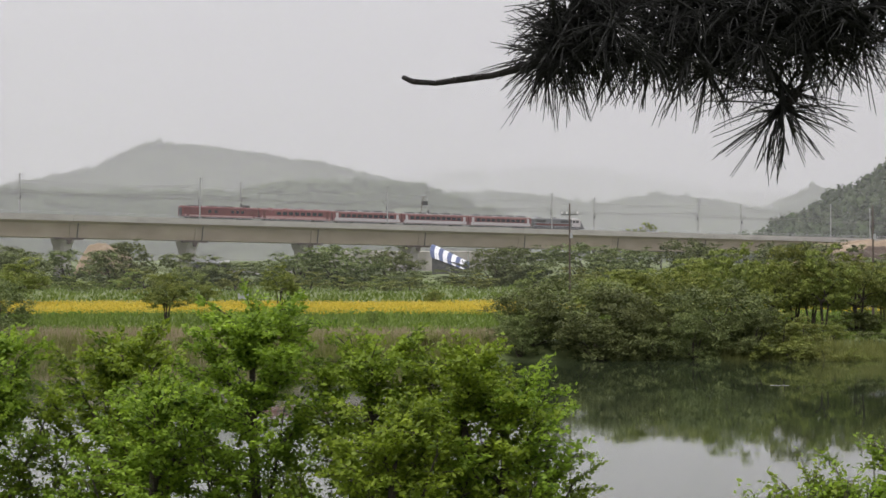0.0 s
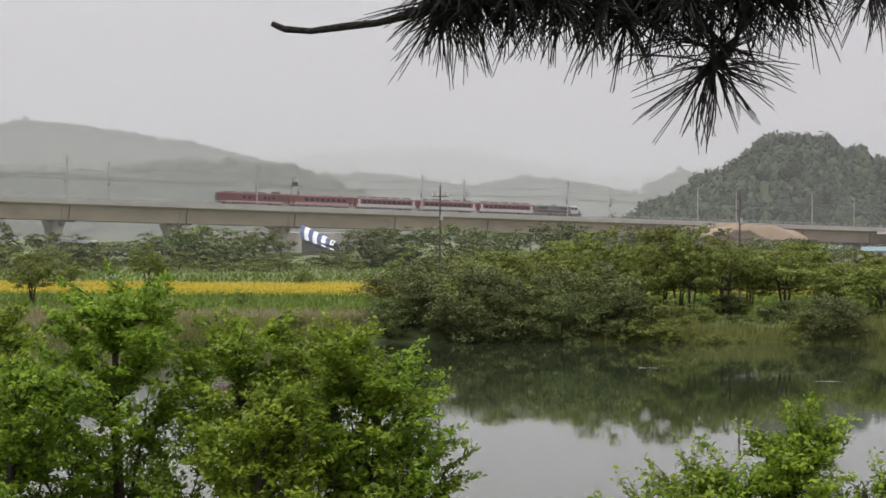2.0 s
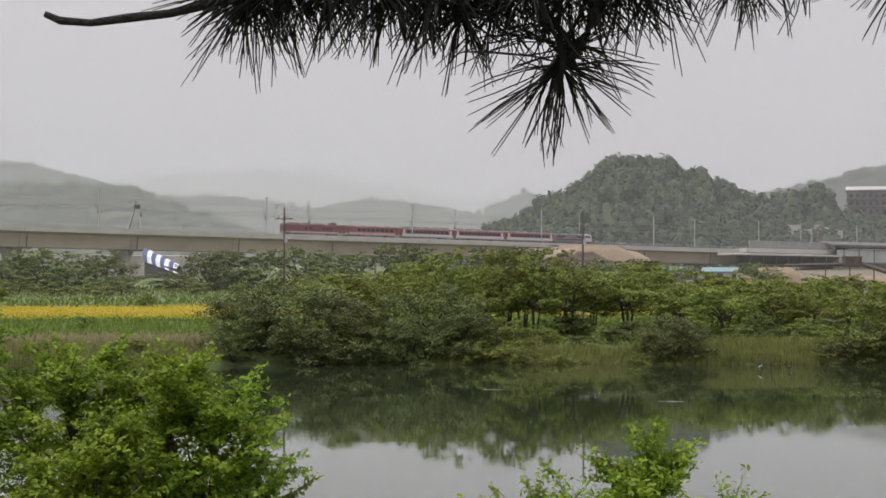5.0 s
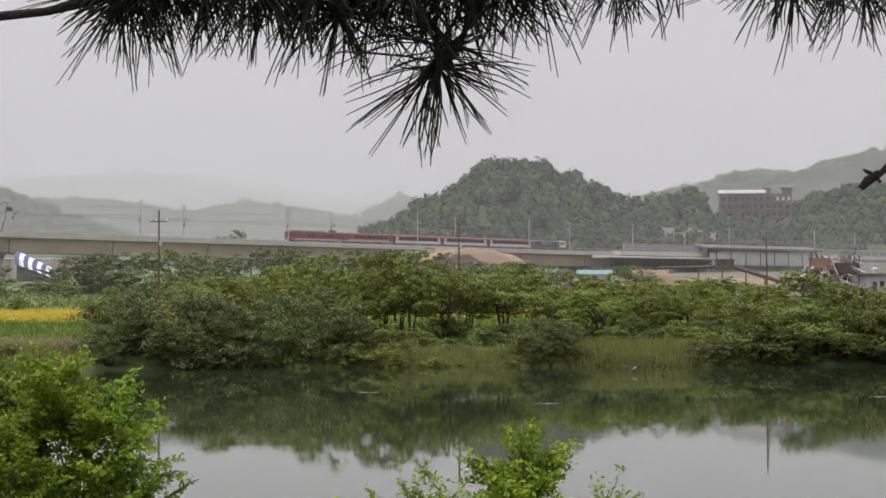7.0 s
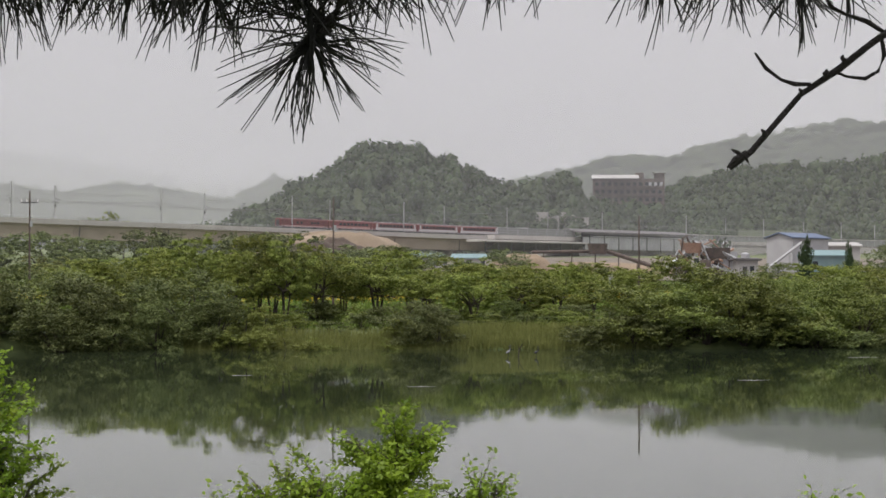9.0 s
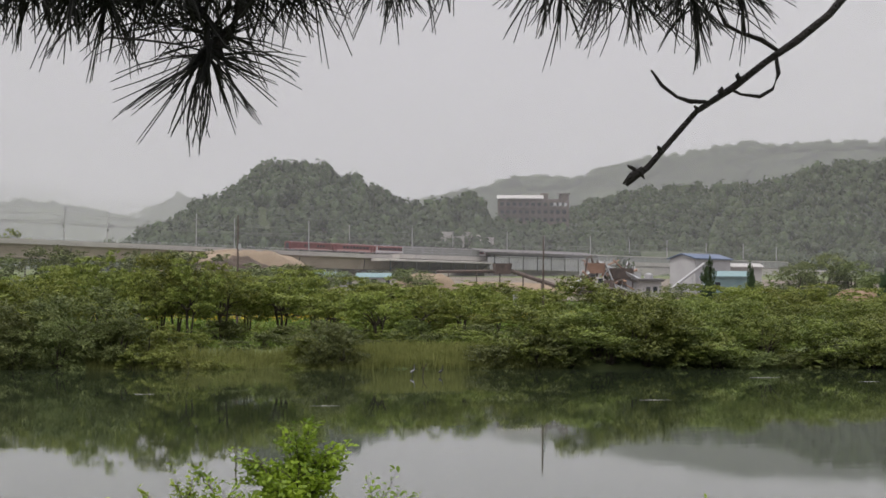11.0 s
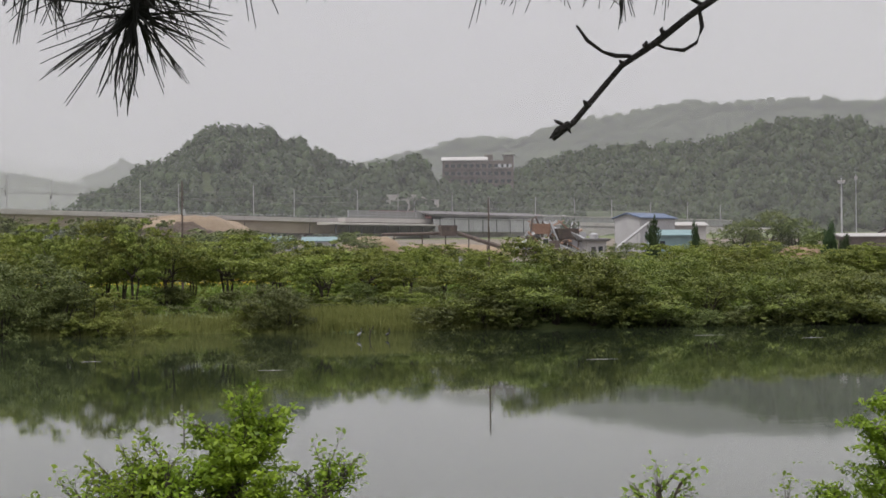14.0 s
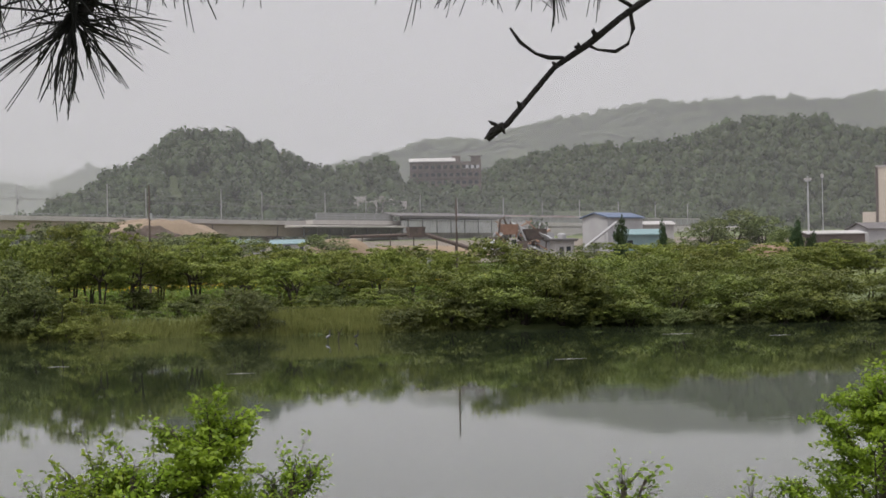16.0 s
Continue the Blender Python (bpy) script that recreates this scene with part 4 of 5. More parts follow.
plant("shrub", WILLOWS + SHRUBS_WEST, [11, 12, 13, 14])
plant("sallow", [(x, (y if h > 5 else 162.6) - 0.15 * max(0, x - 60), h + 0.7, w * 1.12) for x, y, h, w in SALLOWS if h > 2.6] + [(64, 176, 4.4, 7), (68.5, 180, 4.2, 7.5), (60, 178, 4.6, 7), (74, 178, 4.0, 8), (83, 180, 4.2, 8), (66, 164, 4.0, 7), (64.5, 168, 4.6, 7), (79, 163, 3.6, 8)], [15, 16, 17, 18])
# this low row's darker leaves stand in for shade at the bank's foot
plant("shrub", [(41 + 3.3 * i, 161.4 - 0.15 * max(0, 3.3 * i - 19), 2.0 + 0.3 * (i * 3 % 4), 5.2) for i in range(17)], [28], 0.5)
# low dark shrubs set where shadows lie behind the reeds
plant("shrub", [(8 + 2.9 * i, 168.5 + (i * 5 % 4), 0.9 + 0.2 * (i * 3 % 4), 3.0) for i in range(13)], [29], 0.35)
plant("low", [(x, y, h * 1.6, w * 1.15) for x, y, h, w in BRIGHT_BUSHES] + LOW_BUSHES, [21, 22, 23])
plant("tree", [(x, y, h, w * 1.12) for x, y, h, w in BANK_TREES + BANK_TREES_EAST] + REAR_TREES + FIELD_TREES, [31, 32, 33, 34, 35])
plant("shrub", UNDERGROWTH, [19, 20], 0.6)
plant("shrub", [(x, y, h * 1.04, w * 1.3) for x, y, h, w in GROVE_TREES], [36, 37, 38], 0.7)
plant("shrub", [(x, y, h * (0.72 if 38 < x < 72 else 0.5 if -47 < x < -32 else 0.7 if -90 < x < -68 else 1.0), w * 1.3) for x, y, h, w in HEDGE_TREES], [46, 47, 48], 0.4)
plant("low", [(-170 + 8.3 * i + 3 * math.sin(i * 5), 352 + 9 * math.sin(i * 3.1), 3.3 + 0.9 * math.sin(i * 7), 8 + 2 * math.sin(i * 2)) for i in range(30)], [26, 27], 0.6)
plant("poplar", POPLARS, [41])


def flat_scrub():
    """Scattered small trees and bushes over the flat behind the bank."""
    rng = random.Random(71)
    places = []
    for i in range(40):
        y, k = rng.uniform(242, 300), rng.uniform(0.02, 0.5)
        places.append((y * (k - 0.1 if 0.29 < k < 0.36 else k), y, rng.uniform(2.6, 4.6), rng.uniform(6, 10)))
    return places


plant("tree", flat_scrub()[::2], [55, 56], 0.5)
plant("low", flat_scrub()[1::2], [57], 0.6)
plant("low", [(8 + 5.3 * i + (i * 7 % 3), 186 + (i * 5 % 9), 1.5 + 0.35 * (i * 3 % 4), 3.6 + 0.5 * (i % 3)) for i in range(17)], [24, 25], 0.6)


# ---- reeds, grass, yellow flowers ----
def blades(name, label, rng, xs, ys, h, w, material, sway=0.25, foot=0.0):
    n = len(xs)
    z = np.array([ground_z(x, y) for x, y in zip(xs, ys)]) + foot
    B = np.stack([xs, ys, z], 1)
    a = rng.uniform(0, math.pi, n)
    s = np.stack([np.cos(a), np.sin(a), np.zeros(n)], 1) * (w * rng.uniform(0.6, 1.3, n))[:, None]
    hh = h * rng.uniform(0.55, 1.2, n)
    tip = B + np.stack([rng.normal(size=n) * sway * hh, rng.normal(size=n) * sway * hh, hh], 1)
    q = np.stack([B - s * 0.5, B + s * 0.5, tip + s * 0.15, tip - s * 0.15], 1)
    return solid(name, quads(name, q, material), material, label, "grass", "stuff")


def build_grass():
    rng = np.random.default_rng(77)
    n = 30000
    y = 160.4 + 5.5 * rng.random(n) ** 1.2
    x = np.where(rng.random(n) < 0.55, rng.uniform(7, 47, n), rng.uniform(-62, -12, n))
    blades("reeds", "tall pale green reeds along the water's edge", rng, x, y, 0.8, 0.085, M_REED, 0.22)
    n = 9000
    y, x = rng.uniform(161.5, 176, n), rng.uniform(-60, -10, n)
    blades("reed_plumes", "dry pinkish seed heads over the waterside reeds", rng, x, y, 0.9, 0.08, M_PLUME, 0.25)
    n = 42000
    x, y = rng.uniform(-110, 75, n), rng.uniform(170, 232, n)
    blades("meadow_grass", "rough green meadow grass", rng, x, y, 0.55, 0.16, M_GRASS, 0.4)
    n = 60000
    y = 243 + 13 * np.clip(rng.normal(size=n) * 0.75, -1.6, 1.8)
    x = y * np.where(rng.random(n) < 0.88, rng.uniform(-0.42, -0.06, n), rng.uniform(-0.06, 0.3, n))
    blades("flower_stems", "green stems of the flower strip", rng, x[::2], y[::2], 0.6, 0.14, M_GRASS, 0.3)
    P = np.stack([x, y, np.array([ground_z(a, b) for a, b in zip(x, y)]) + rng.uniform(0.4, 0.8, n)], 1)
    solid("yellow_flowers", triangles("yellow_flowers", leaf_triangles(P, 0.17, rng, (0, -0.6, 0.8)), M_FLOWER), M_FLOWER, "strip of bright yellow wild flowers in bloom", "flowers", "stuff")
    n = 30000
    y = rng.uniform(275, 420, n)
    x = y * rng.uniform(-0.45, 0.5, n)
    blades("far_grass", "green grass of the far river flat", rng, x, y, 0.5, 0.3, M_GRASS, 0.4)


build_grass()


# ---- heaps and works ----
def heap(name, label, x, y, w, d, h, material, seed, peak=0.0):
    """A heap of loose earth with slumped sides."""
    g = Geo()
    n, rings = 40, []
    for j in range(9):
        k = j / 8
        rings.append([])
        for i in range(n):
            a = math.tau * i / n
            f = (1 - k) ** 0.75 * (1 + 0.16 * noise.noise((math.cos(a) * 1.5, math.sin(a) * 1.5, seed + k)))
            z = h * (1 - (1 - k) ** 2.0) * (0.93 + 0.3 * noise.noise((math.cos(a) * 2.6 * (1.1 - k), math.sin(a) * 2.6 * (1.1 - k), seed + 9)) + 0.1 * noise.noise((math.cos(a) * 7 * (1.1 - k), math.sin(a) * 7 * (1.1 - k), seed)))
            rings[-1].append((x + peak * k * w * 0.5 + math.cos(a) * w * 0.5 * (f + 0.06), y + math.sin(a) * d * 0.5 * (f + 0.06), ground_z(x, y) - 0.3 + z))
    g.loft(rings)
    return solid(name, g, material, label, "earth heap", smooth=True)


heap("sand_mound", "broad tan sand mound below the viaduct", 63, 562, 54, 26, 9.6, M_SAND, 2.3, 0.1)
# separate darker heap before the sand mound, as its lower face
heap("sand_mound", "dark brown cut face of a dug soil mound", 63.0, 549, 34, 9, 7.2, M_CUT, 4.1)
heap("sand_mound", "pale sand pile below the viaduct", -176, 512, 16, 12, 9.0, M_SAND, 5.5)
heap("sand_mound", "pale sand pile below the viaduct", -146, 535, 18, 12, 9.2, M_SAND, 6.5)
heap("gravel_heap", "brownish gravel heap at the crusher yard", 84.5, 392, 17, 12, 5.0, M_SAND, 7.5)
heap("sand_mound", "long pale sand bank at the crusher yard", 104, 410, 40, 12, 2.7, M_SAND, 8.5)
heap("soil_heap", "reddish soil and brush heap", 136.5, 300, 11, 8, 3.9, M_SOIL, 9.5)


yard = Geo()
yard.add([(x, y, 1.42 + up(y) + 0.05 * math.sin(x * 0.7 + y)) for y in (345, 380, 420, 480, 600, 700) for x in range(60, 301, 20)],
         [(j * 13 + i, j * 13 + i + 1, (j + 1) * 13 + i + 1, (j + 1) * 13 + i) for j in range(5) for i in range(12)])
solid("yard_ground", yard, M_YARD, "bare trodden earth of the crusher yard", "ground", "structure")


# ---- the station ----
def build_station():
    st = thing("station_platform", "long grey railway station platform with barrier panels", "station", kind="structure")
    part("embankment", along([(9, -7.5), (7.2, -0.6), (-14, -0.6), (-16, -7.5)], 304, 620, 20), M_PIER, st)
    part("platform_deck", along([(8.2, -1.2), (8.2, 0.4), (3.0, 0.4), (3.0, -1.2)], 252, 470, 20), M_CONC2, st)
    for a in range(254, 300, 6):
        part("panel", along([(8.0, 0.4), (8.0, 3.1), (7.9, 3.1), (7.9, 0.4)], a + 0.12, a + 5.88), M_PANEL, st)
        part("panel_post", along([(8.1, 0.4), (8.1, 3.2), (7.85, 3.2), (7.85, 0.4)], a - 0.1, a + 0.1), M_STEEL, st)
    for h in (1.3, 2.2, 3.1):
        part("panel_rail", along([(8.1, h), (8.1, h + 0.12), (7.9, h + 0.12), (7.9, h)], 254, 300), M_STEEL, st)
    for a in range(380, 548, 6):
        part("panel", along([(8.0, -0.4), (8.0, 2.7), (7.9, 2.7), (7.9, -0.4)], a + 0.12, a + 5.88), M_PANEL if a % 18 else M_PLASTER, st)
        part("panel_post", along([(8.1, -0.4), (8.1, 2.8), (7.85, 2.8), (7.85, -0.4)], a - 0.12, a + 0.12), M_STEEL, st)
    part("coping", along([(8.3, 2.7), (8.3, 3.0), (7.7, 3.0), (7.7, 2.7)], 380, 548), M_CONC2, st)
    part("retaining_wall", along([(9.4, -5.4), (9.4, -2.2), (9.1, -2.2), (9.1, -5.4)], 300, 460), M_CONC2, st)
    # canopy
    c = thing("platform_canopy", "dark sheet canopy roof over the station platform on steel posts", "canopy")
    part("roof", along([(12.6, 1.9), (12.6, 2.4), (4.0, 3.9), (4.0, 3.4)], 300, 380), M_ROOFD, c)
    part("fascia", along([(12.75, 1.45), (12.75, 2.45), (12.62, 2.45), (12.62, 1.45)], 302, 378), M_ROOFD, c)
    part("lower_roof", along([(12.6, 0.55), (12.6, 0.9), (9.0, 1.2), (9.0, 0.9)], 308, 374), M_WHITE, c, "white lower awning")
    part("back_wall", along([(8.4, -0.6), (8.4, 2.9), (8.2, 2.9), (8.2, -0.6)], 306, 374), M_ROOFD, c)
    part("front_wall", along([(12.2, -4.4), (12.2, 0.4), (11.9, 0.4), (11.9, -4.4)], 302, 382), M_WHITE, c, "white sheet wall below the canopy")
    for i in range(8):
        s = 306 + i * 9.7
        part("post", along([(12.4, -4.6), (12.4, 2.3), (12.15, 2.3), (12.15, -4.6)], s, s + 0.3), M_DARK, c)
    # open steel deck before the station
    d = thing("steel_access_deck", "low dark open steel deck on columns beside the station", "deck")
    part("deck", along([(14, -2.4), (14, -1.9), (6, -1.4), (6, -2.4)], 238, 303), M_CONC2, d)
    for i in range(9):
        s = 240 + i * 7.6
        part("column", along([(13.6, -6.4), (13.6, -2.4), (13.3, -2.4), (13.3, -6.4)], s, s + 0.3), M_DARK, d)
        part("brace", Geo().tube([(*track(s, 13.4)[:2], rail_z(s) - 2.5), (*track(s + 7, 7.5)[:2], rail_z(s) - 5.4)], 0.16, 5), M_DARK, d)
    # dark sheet added below the deck to give its shaded underside
    part("shade_sheet", along([(13.8, -2.5), (13.8, -2.4), (8, -5.2), (8, -5.3)], 246, 302), M_ROOFD, d, "dark sheet added for the shade under the deck")


build_station()


def gable_shed(name, label, x, y, z, L, W, h, rise, turn, wall, roof, windows=(), doors=()):
    """A shed along its x axis; windows: (x, z, width, height) on its river side."""
    t = thing(name, label, "building", pose(x, y, z + up(y), 0, 0, turn))
    part("wall", Geo().loft([[(sx, -W / 2, 0), (sx, -W / 2, h), (sx, 0, h + rise), (sx, W / 2, h), (sx, W / 2, 0)] for sx in (-L / 2, L / 2)]), wall, t)
    for sgn in (-1, 1):
        g = Geo().loft([[(sx, sgn * (W / 2 + 0.5), h - 0.15), (sx, sgn * (W / 2 + 0.5), h + 0.1), (sx, 0, h + rise + 0.35), (sx, 0, h + rise + 0.1)] for sx in (-L / 2 - 0.5, L / 2 + 0.5)])
        part("roof", g, roof, t)
    for a, b, w, k in windows:
        wd = part("window", Geo().box(a, -W / 2 - 0.02, b, w, 0.08, k), M_GLASS, t)
        part("sill", Geo().box(a, -W / 2 - 0.08, b - 0.12, w + 0.2, 0.16, 0.12), M_STEEL, wd)
    for a, w, k in doors:
        part("door", Geo().box(a, -W / 2 - 0.03, 0.02, w, 0.08, k), M_DARK, t)
    return t


def build_yard():
    w = gable_shed("warehouse", "white sheet-metal warehouse with a blue roof", 156.5, 428, 1.2, 14, 7, 7.9, 0.9, 35, M_WHITE, M_BLUE, ((-4.5, 3.6, 0.9, 1.2), (0.5, 3.6, 0.9, 1.2)), ((4, 3, 3.5),))
    gable_shed("low_shed", "low faded cyan metal shed before the warehouse", 152.8, 402, 1.2, 8.5, 6, 4.2, 0.9, 0, M_CYAN, M_CYAN, ((-3, 2, 1.2, 1.0),), ())
    gable_shed("lean_shed", "long pale metal shed beside the warehouse", 176, 460, 1.2, 14, 7, 6.0, 0.6, -6, M_PLASTER, M_PLASTER)
    k = gable_shed("gate_hut", "small dark-roofed concrete hut with a wide overhang", 130, 386, 1.2, 4.2, 3.5, 3.4, 0.2, 0, M_PLASTER, M_ROOFD, ((0.8, 1.2, 0.9, 1.0),), ((-0.7, 0.9, 2.1),))
    part("eave_slab", Geo().box(0, 0, 3.5, 5.6, 4.6, 0.25), M_ROOFD, k)
    part("roof_tank", Geo().tube([(0, 0, 3.7), (0, 0, 4.7), (0, 0, 5.0)], [0.9, 0.9, 0.3], 10), M_WHITE, k)
    ch = thing("chute", "long pale inclined loading chute", "conveyor", pose(0, 0, up(390)))
    part("trough", Geo().tube([(135.7, 390, 2.6), (143.9, 391, 8.3)], 0.35, 6), M_WHITE, ch)
    for f in (0.35, 0.65, 0.95):
        x, z = 135.7 + 8.2 * f, 2.6 + 5.7 * f
        part("leg", Geo().tube([(x, 390.5, 1.0), (x, 390.5, z)], 0.12, 5), M_STEEL, ch)
    cv = thing("conveyor", "dark rusty inclined conveyor belt of the crusher", "conveyor", pose(0, 0, up(400)))
    part("belt_frame", Geo().tube([(102.2, 400, 7.0), (114.5, 395, 2.6)], 0.45, 6), M_RUST, cv)
    part("belt_frame", Geo().tube([(89, 402, 6.0), (102, 400.6, 6.2)], 0.35, 6), M_RUST, cv)
    part("head_hopper", Geo().box(102.6, 400, 5.6, 3.0, 2.4, 2.2, 1.2), M_RUST, cv)
    for x, z in ((91, 6), (97, 6.1), (102, 6.0), (107, 5.2), (111, 3.8)):
        part("leg", Geo().tube([(x, 399.5, 1.0), (x, 399.5, z)], 0.14, 5), M_RUST, cv)
    ex = thing("excavator", "rusty orange excavator with a raised jointed arm", "excavator", pose(121.5, 391, 1.2 + up(391)))
    part("undercarriage", Geo().box(0, 0, 0, 4.0, 2.8, 0.9, 0.95), M_DARK, ex)
    part("house", Geo().box(0.6, 0, 1.9, 3.6, 2.7, 1.5, 0.92), M_RUST, ex)
    part("turntable", Geo().tube([(0, 0, 0.9), (0, 0, 1.9)], 1.1, 12), M_DARK, ex)
    cab = part("cab", Geo().box(-0.7, -0.8, 1.9, 1.6, 1.1, 2.2, 0.9), M_TWHITE, ex)
    part("cab_window", Geo().box(-0.7, -1.34, 2.8, 1.1, 0.06, 0.9), M_GLASS, cab)
    part("boom", Geo().tube([(-0.6, 0.5, 2.4), (-0.9, 0.5, 5.0), (-2.2, 0.5, 8.2)], [0.22, 0.3, 0.18], 4), M_RUST, ex)
    part("stick", Geo().tube([(-2.0, 0.5, 8.5), (-3.0, 0.5, 7.9), (-3.5, 0.5, 4.2)], [0.16, 0.24, 0.14], 4), M_RUST, ex)
    part("bucket", Geo().box(-3.6, 0.5, 2.7, 1.3, 1.3, 1.6, 1.2), M_RUST, ex)
    part("ram", Geo().tube([(-0.2, 0.5, 3.2), (-1.6, 0.5, 6.8)], 0.14, 6), M_STEEL, ex)
    cr = thing("crusher", "jumble of rusty crusher frames hoppers and belts", "machine", pose(123, 393, 1.2 + up(393)) @ Matrix.Diagonal((1.2, 1.2, 1.4, 1)))
    rng = random.Random(8)
    for i in range(52):
        a, b = Vector((rng.uniform(-6, 6), rng.uniform(-2, 2), rng.uniform(0.1, 2.5))), Vector((rng.uniform(-6, 6), rng.uniform(-2, 2), rng.uniform(1.5, 5.5)))
        part("beam", Geo().tube([a, b], rng.uniform(0.08, 0.2), 5), (M_RUST, M_YELLOW, M_STEEL)[i % 3], cr)
    part("hopper", Geo().box(2.6, 0, 2.6, 3.0, 2.4, 1.6, 1.3), M_RUST, cr)
    part("feed_hopper", Geo().box(-2.2, -0.6, 3.4, 2.2, 2.0, 1.5, 1.4), M_YELLOW, cr, "faded orange feed hopper")
    for a, b in (((-7.5, -1.5, 0.6), (-1.6, -0.8, 4.6)), ((3.2, -1.2, 3.6), (9.2, -1.8, 0.8)), ((-1, 1, 5.0), (5.2, 0.6, 2.4))):
        part("belt", Geo().tube([a, b], 0.32, 4), M_STEEL, cr, "grey sloping belt")
    part("screen_box", Geo().box(4.8, 0.4, 0, 2.6, 2.4, 3.6), M_WHITE, cr)
    part("base_frame", Geo().box(-0.5, 0, 0, 9, 3, 1.2, 0.9), M_RUST, cr)
    gable_shed("site_shed", "small shed with a faded bluish roof below the viaduct", 79, 478, 1.2, 9, 5, 2.6, 0.9, 24, M_PLASTER, M_CYAN, ((-3, 1.0, 1.2, 1.0), (2, 1.0, 1.2, 1.0)), ((4.5, 1.0, 2.0),))
    gable_shed("site_shed", "small shed with a faded bluish roof below the viaduct", 92, 488, 1.2, 8, 5, 2.4, 0.8, -12, M_PLASTER, M_CYAN, ((0, 1.0, 1.2, 1.0),), ((3.5, 1.0, 2.0),))
    # floodlight mast, lattice tower stand-in and other buildings to the east
    tw = thing("light_mast", "tall grey floodlight mast with a round headframe", "mast", pose(249.7, 520, 1.2 + up(520)))
    part("pole", Geo().tube([(0, 0, -0.3), (0, 0, 19.2)], [0.32, 0.2], 8), M_STEEL, tw)
    part("headframe", Geo().tube([(0, 0, 17.6), (0, 0, 18.0)], 0.9, 12), M_STEEL, tw)
    for i in range(6):
        a = i * math.tau / 6
        part("floodlight", Geo().box(0.9 * math.cos(a), 0.9 * math.sin(a), 18.0, 0.5, 0.5, 0.6, 0.8), M_PLASTER, tw)
    # a narrowed copy of the mast stands in for the lattice tower
    tw2 = copy_thing(tw, pose(264, 540, 0))
    tw2.matrix_world = pose(264, 540, 1.2 + up(540)) @ Matrix.Diagonal((0.45, 0.45, 1.08, 1))
    cb = thing("tower_block", "tall windowless cream rendered building with brown trim", "building", pose(263.9, 481.1, 1.2 + up(481), 0, 0, -27))
    part("wall", Geo().box(0, 0, 0, 22.5, 14, 20.5), M_CREAM, cb)
    part("corner_trim", Geo().box(-11.35, -6.9, 0, 0.7, 0.7, 20.6), M_BRICK, cb, "brown corner trim")
    part("roof_edge", Geo().box(0, 0, 20.5, 23, 14.5, 0.5), M_PLASTER, cb)
    part("annex", Geo().box(-13.2, -3, 0, 4, 8, 8.6), M_CREAM, cb)
    for x in (-9, -6.5, -4):
        part("roof_vent", Geo().tube([(x, 0, 20.9), (x, 0, 22.2)], 0.5, 8), M_DARK, cb)
    gable_shed("grey_shed", "white-walled shed with a dark sloping roof", 240.5, 452, 1.2, 20, 12, 4.2, 1.4, 0, M_WHITE, M_ROOFD)
    gable_shed("brown_shed", "low brown sheet-metal shed with a pale roof", 217.5, 442, 1.2, 15, 9, 3.3, 0.5, 0, M_BRICK, M_PLASTER)


build_yard()


def build_house():
    """The brown block on the wooded saddle."""
    t = thing("hill_building", "dark brown brick building with a pale metal roof among trees", "building", pose(258, 945, 14 + up(945), 0, 0, -14))
    part("wall", Geo().box(0, 0, 0, 35, 14, 23.2), M_BRICK, t)
    part("roof", Geo().loft([[(x, -7.6, 23.2), (x, -7.6, 23.6), (x, -2, 25.4), (x, 7.6, 23.6), (x, 7.6, 23.2)] for x in (-18, 5)]), M_PLASTER, t, "pale metal roof")
    part("roof_block", Geo().box(5.5, 1, 23.2, 4, 6, 3.2), M_BRICK, t)
    part("roof_block", Geo().box(15.2, 0, 23.2, 4.6, 9, 3.0), M_BRICK, t)
    part("roof_slab", Geo().box(15.2, 0, 26.2, 6.4, 10.5, 0.4), M_PLASTER, t)
    for fl, z in enumerate((8.5, 12.2, 16.0, 19.8)):
        for i in range(11):
            x = -15.4 + 3.05 * i
            w = part("window", Geo().box(x, -7.03, z, 1.9, 0.1, 1.7), M_GLASS, t)
            part("frame", Geo().box(x, -7.08, z - 0.15, 2.1, 0.16, 0.14), M_PLASTER if fl == 3 and i > 7 else M_BRICK, w)
        part("ledge", Geo().box(0, -7.2, z - 0.9, 35.2, 0.9, 0.35), M_BRICK, t)
    for x in (10.6, 13.2, 15.8):
        part("window", Geo().box(x, -7.06, 19.9, 1.5, 0.1, 1.6), M_WHITE, t, "pale shuttered window")
    for x, y, L, z, h, m in ((198, 858, 9, 17.4, 1.0, M_CONC2), (206, 861, 10, 17.9, 1.5, M_CONC2), (201, 868, 14, 19.4, 0.9, M_CONC2), (214, 866, 8, 17.2, 0.8, M_CONC2)):
        w = Geo().box(x, y, 8 + up(y), L, 1.6, z - 8, 0.97).box(x + 0.3, y, z + up(y), L * 0.96, 1.9, h * 0.5)
        solid("terrace_wall", w, m, "pale stepped retaining wall cut in the wooded slope", "wall", "structure")


build_house()


# ---- smaller things ----
def utility_pole(x, y, top, arm):
    t = thing("utility_pole", "slim grey concrete utility pole on the river flat", "pole", pose(x, y, ground_z(x, y)), group="utility poles")
    h = top + up(y) - ground_z(x, y)
    part("post", Geo().tube([(0, 0, -0.5), (0, 0, h)], [0.14, 0.08], 8), M_RUST, t)
    if arm:
        part("cross_arm", Geo().box(0, 0, h - 1.3, 1.9, 0.12, 0.12), M_DARK, t)
        for dx in (-0.85, -0.3, 0.85):
            part("insulator", Geo().tube([(dx, 0, h - 1.18), (dx, 0, h - 0.9)], 0.07, 6), M_TWHITE, t)
    part("bracket", Geo().box(0.18, 0, h * 0.7, 0.3, 0.2, 0.6), M_STEEL, t)


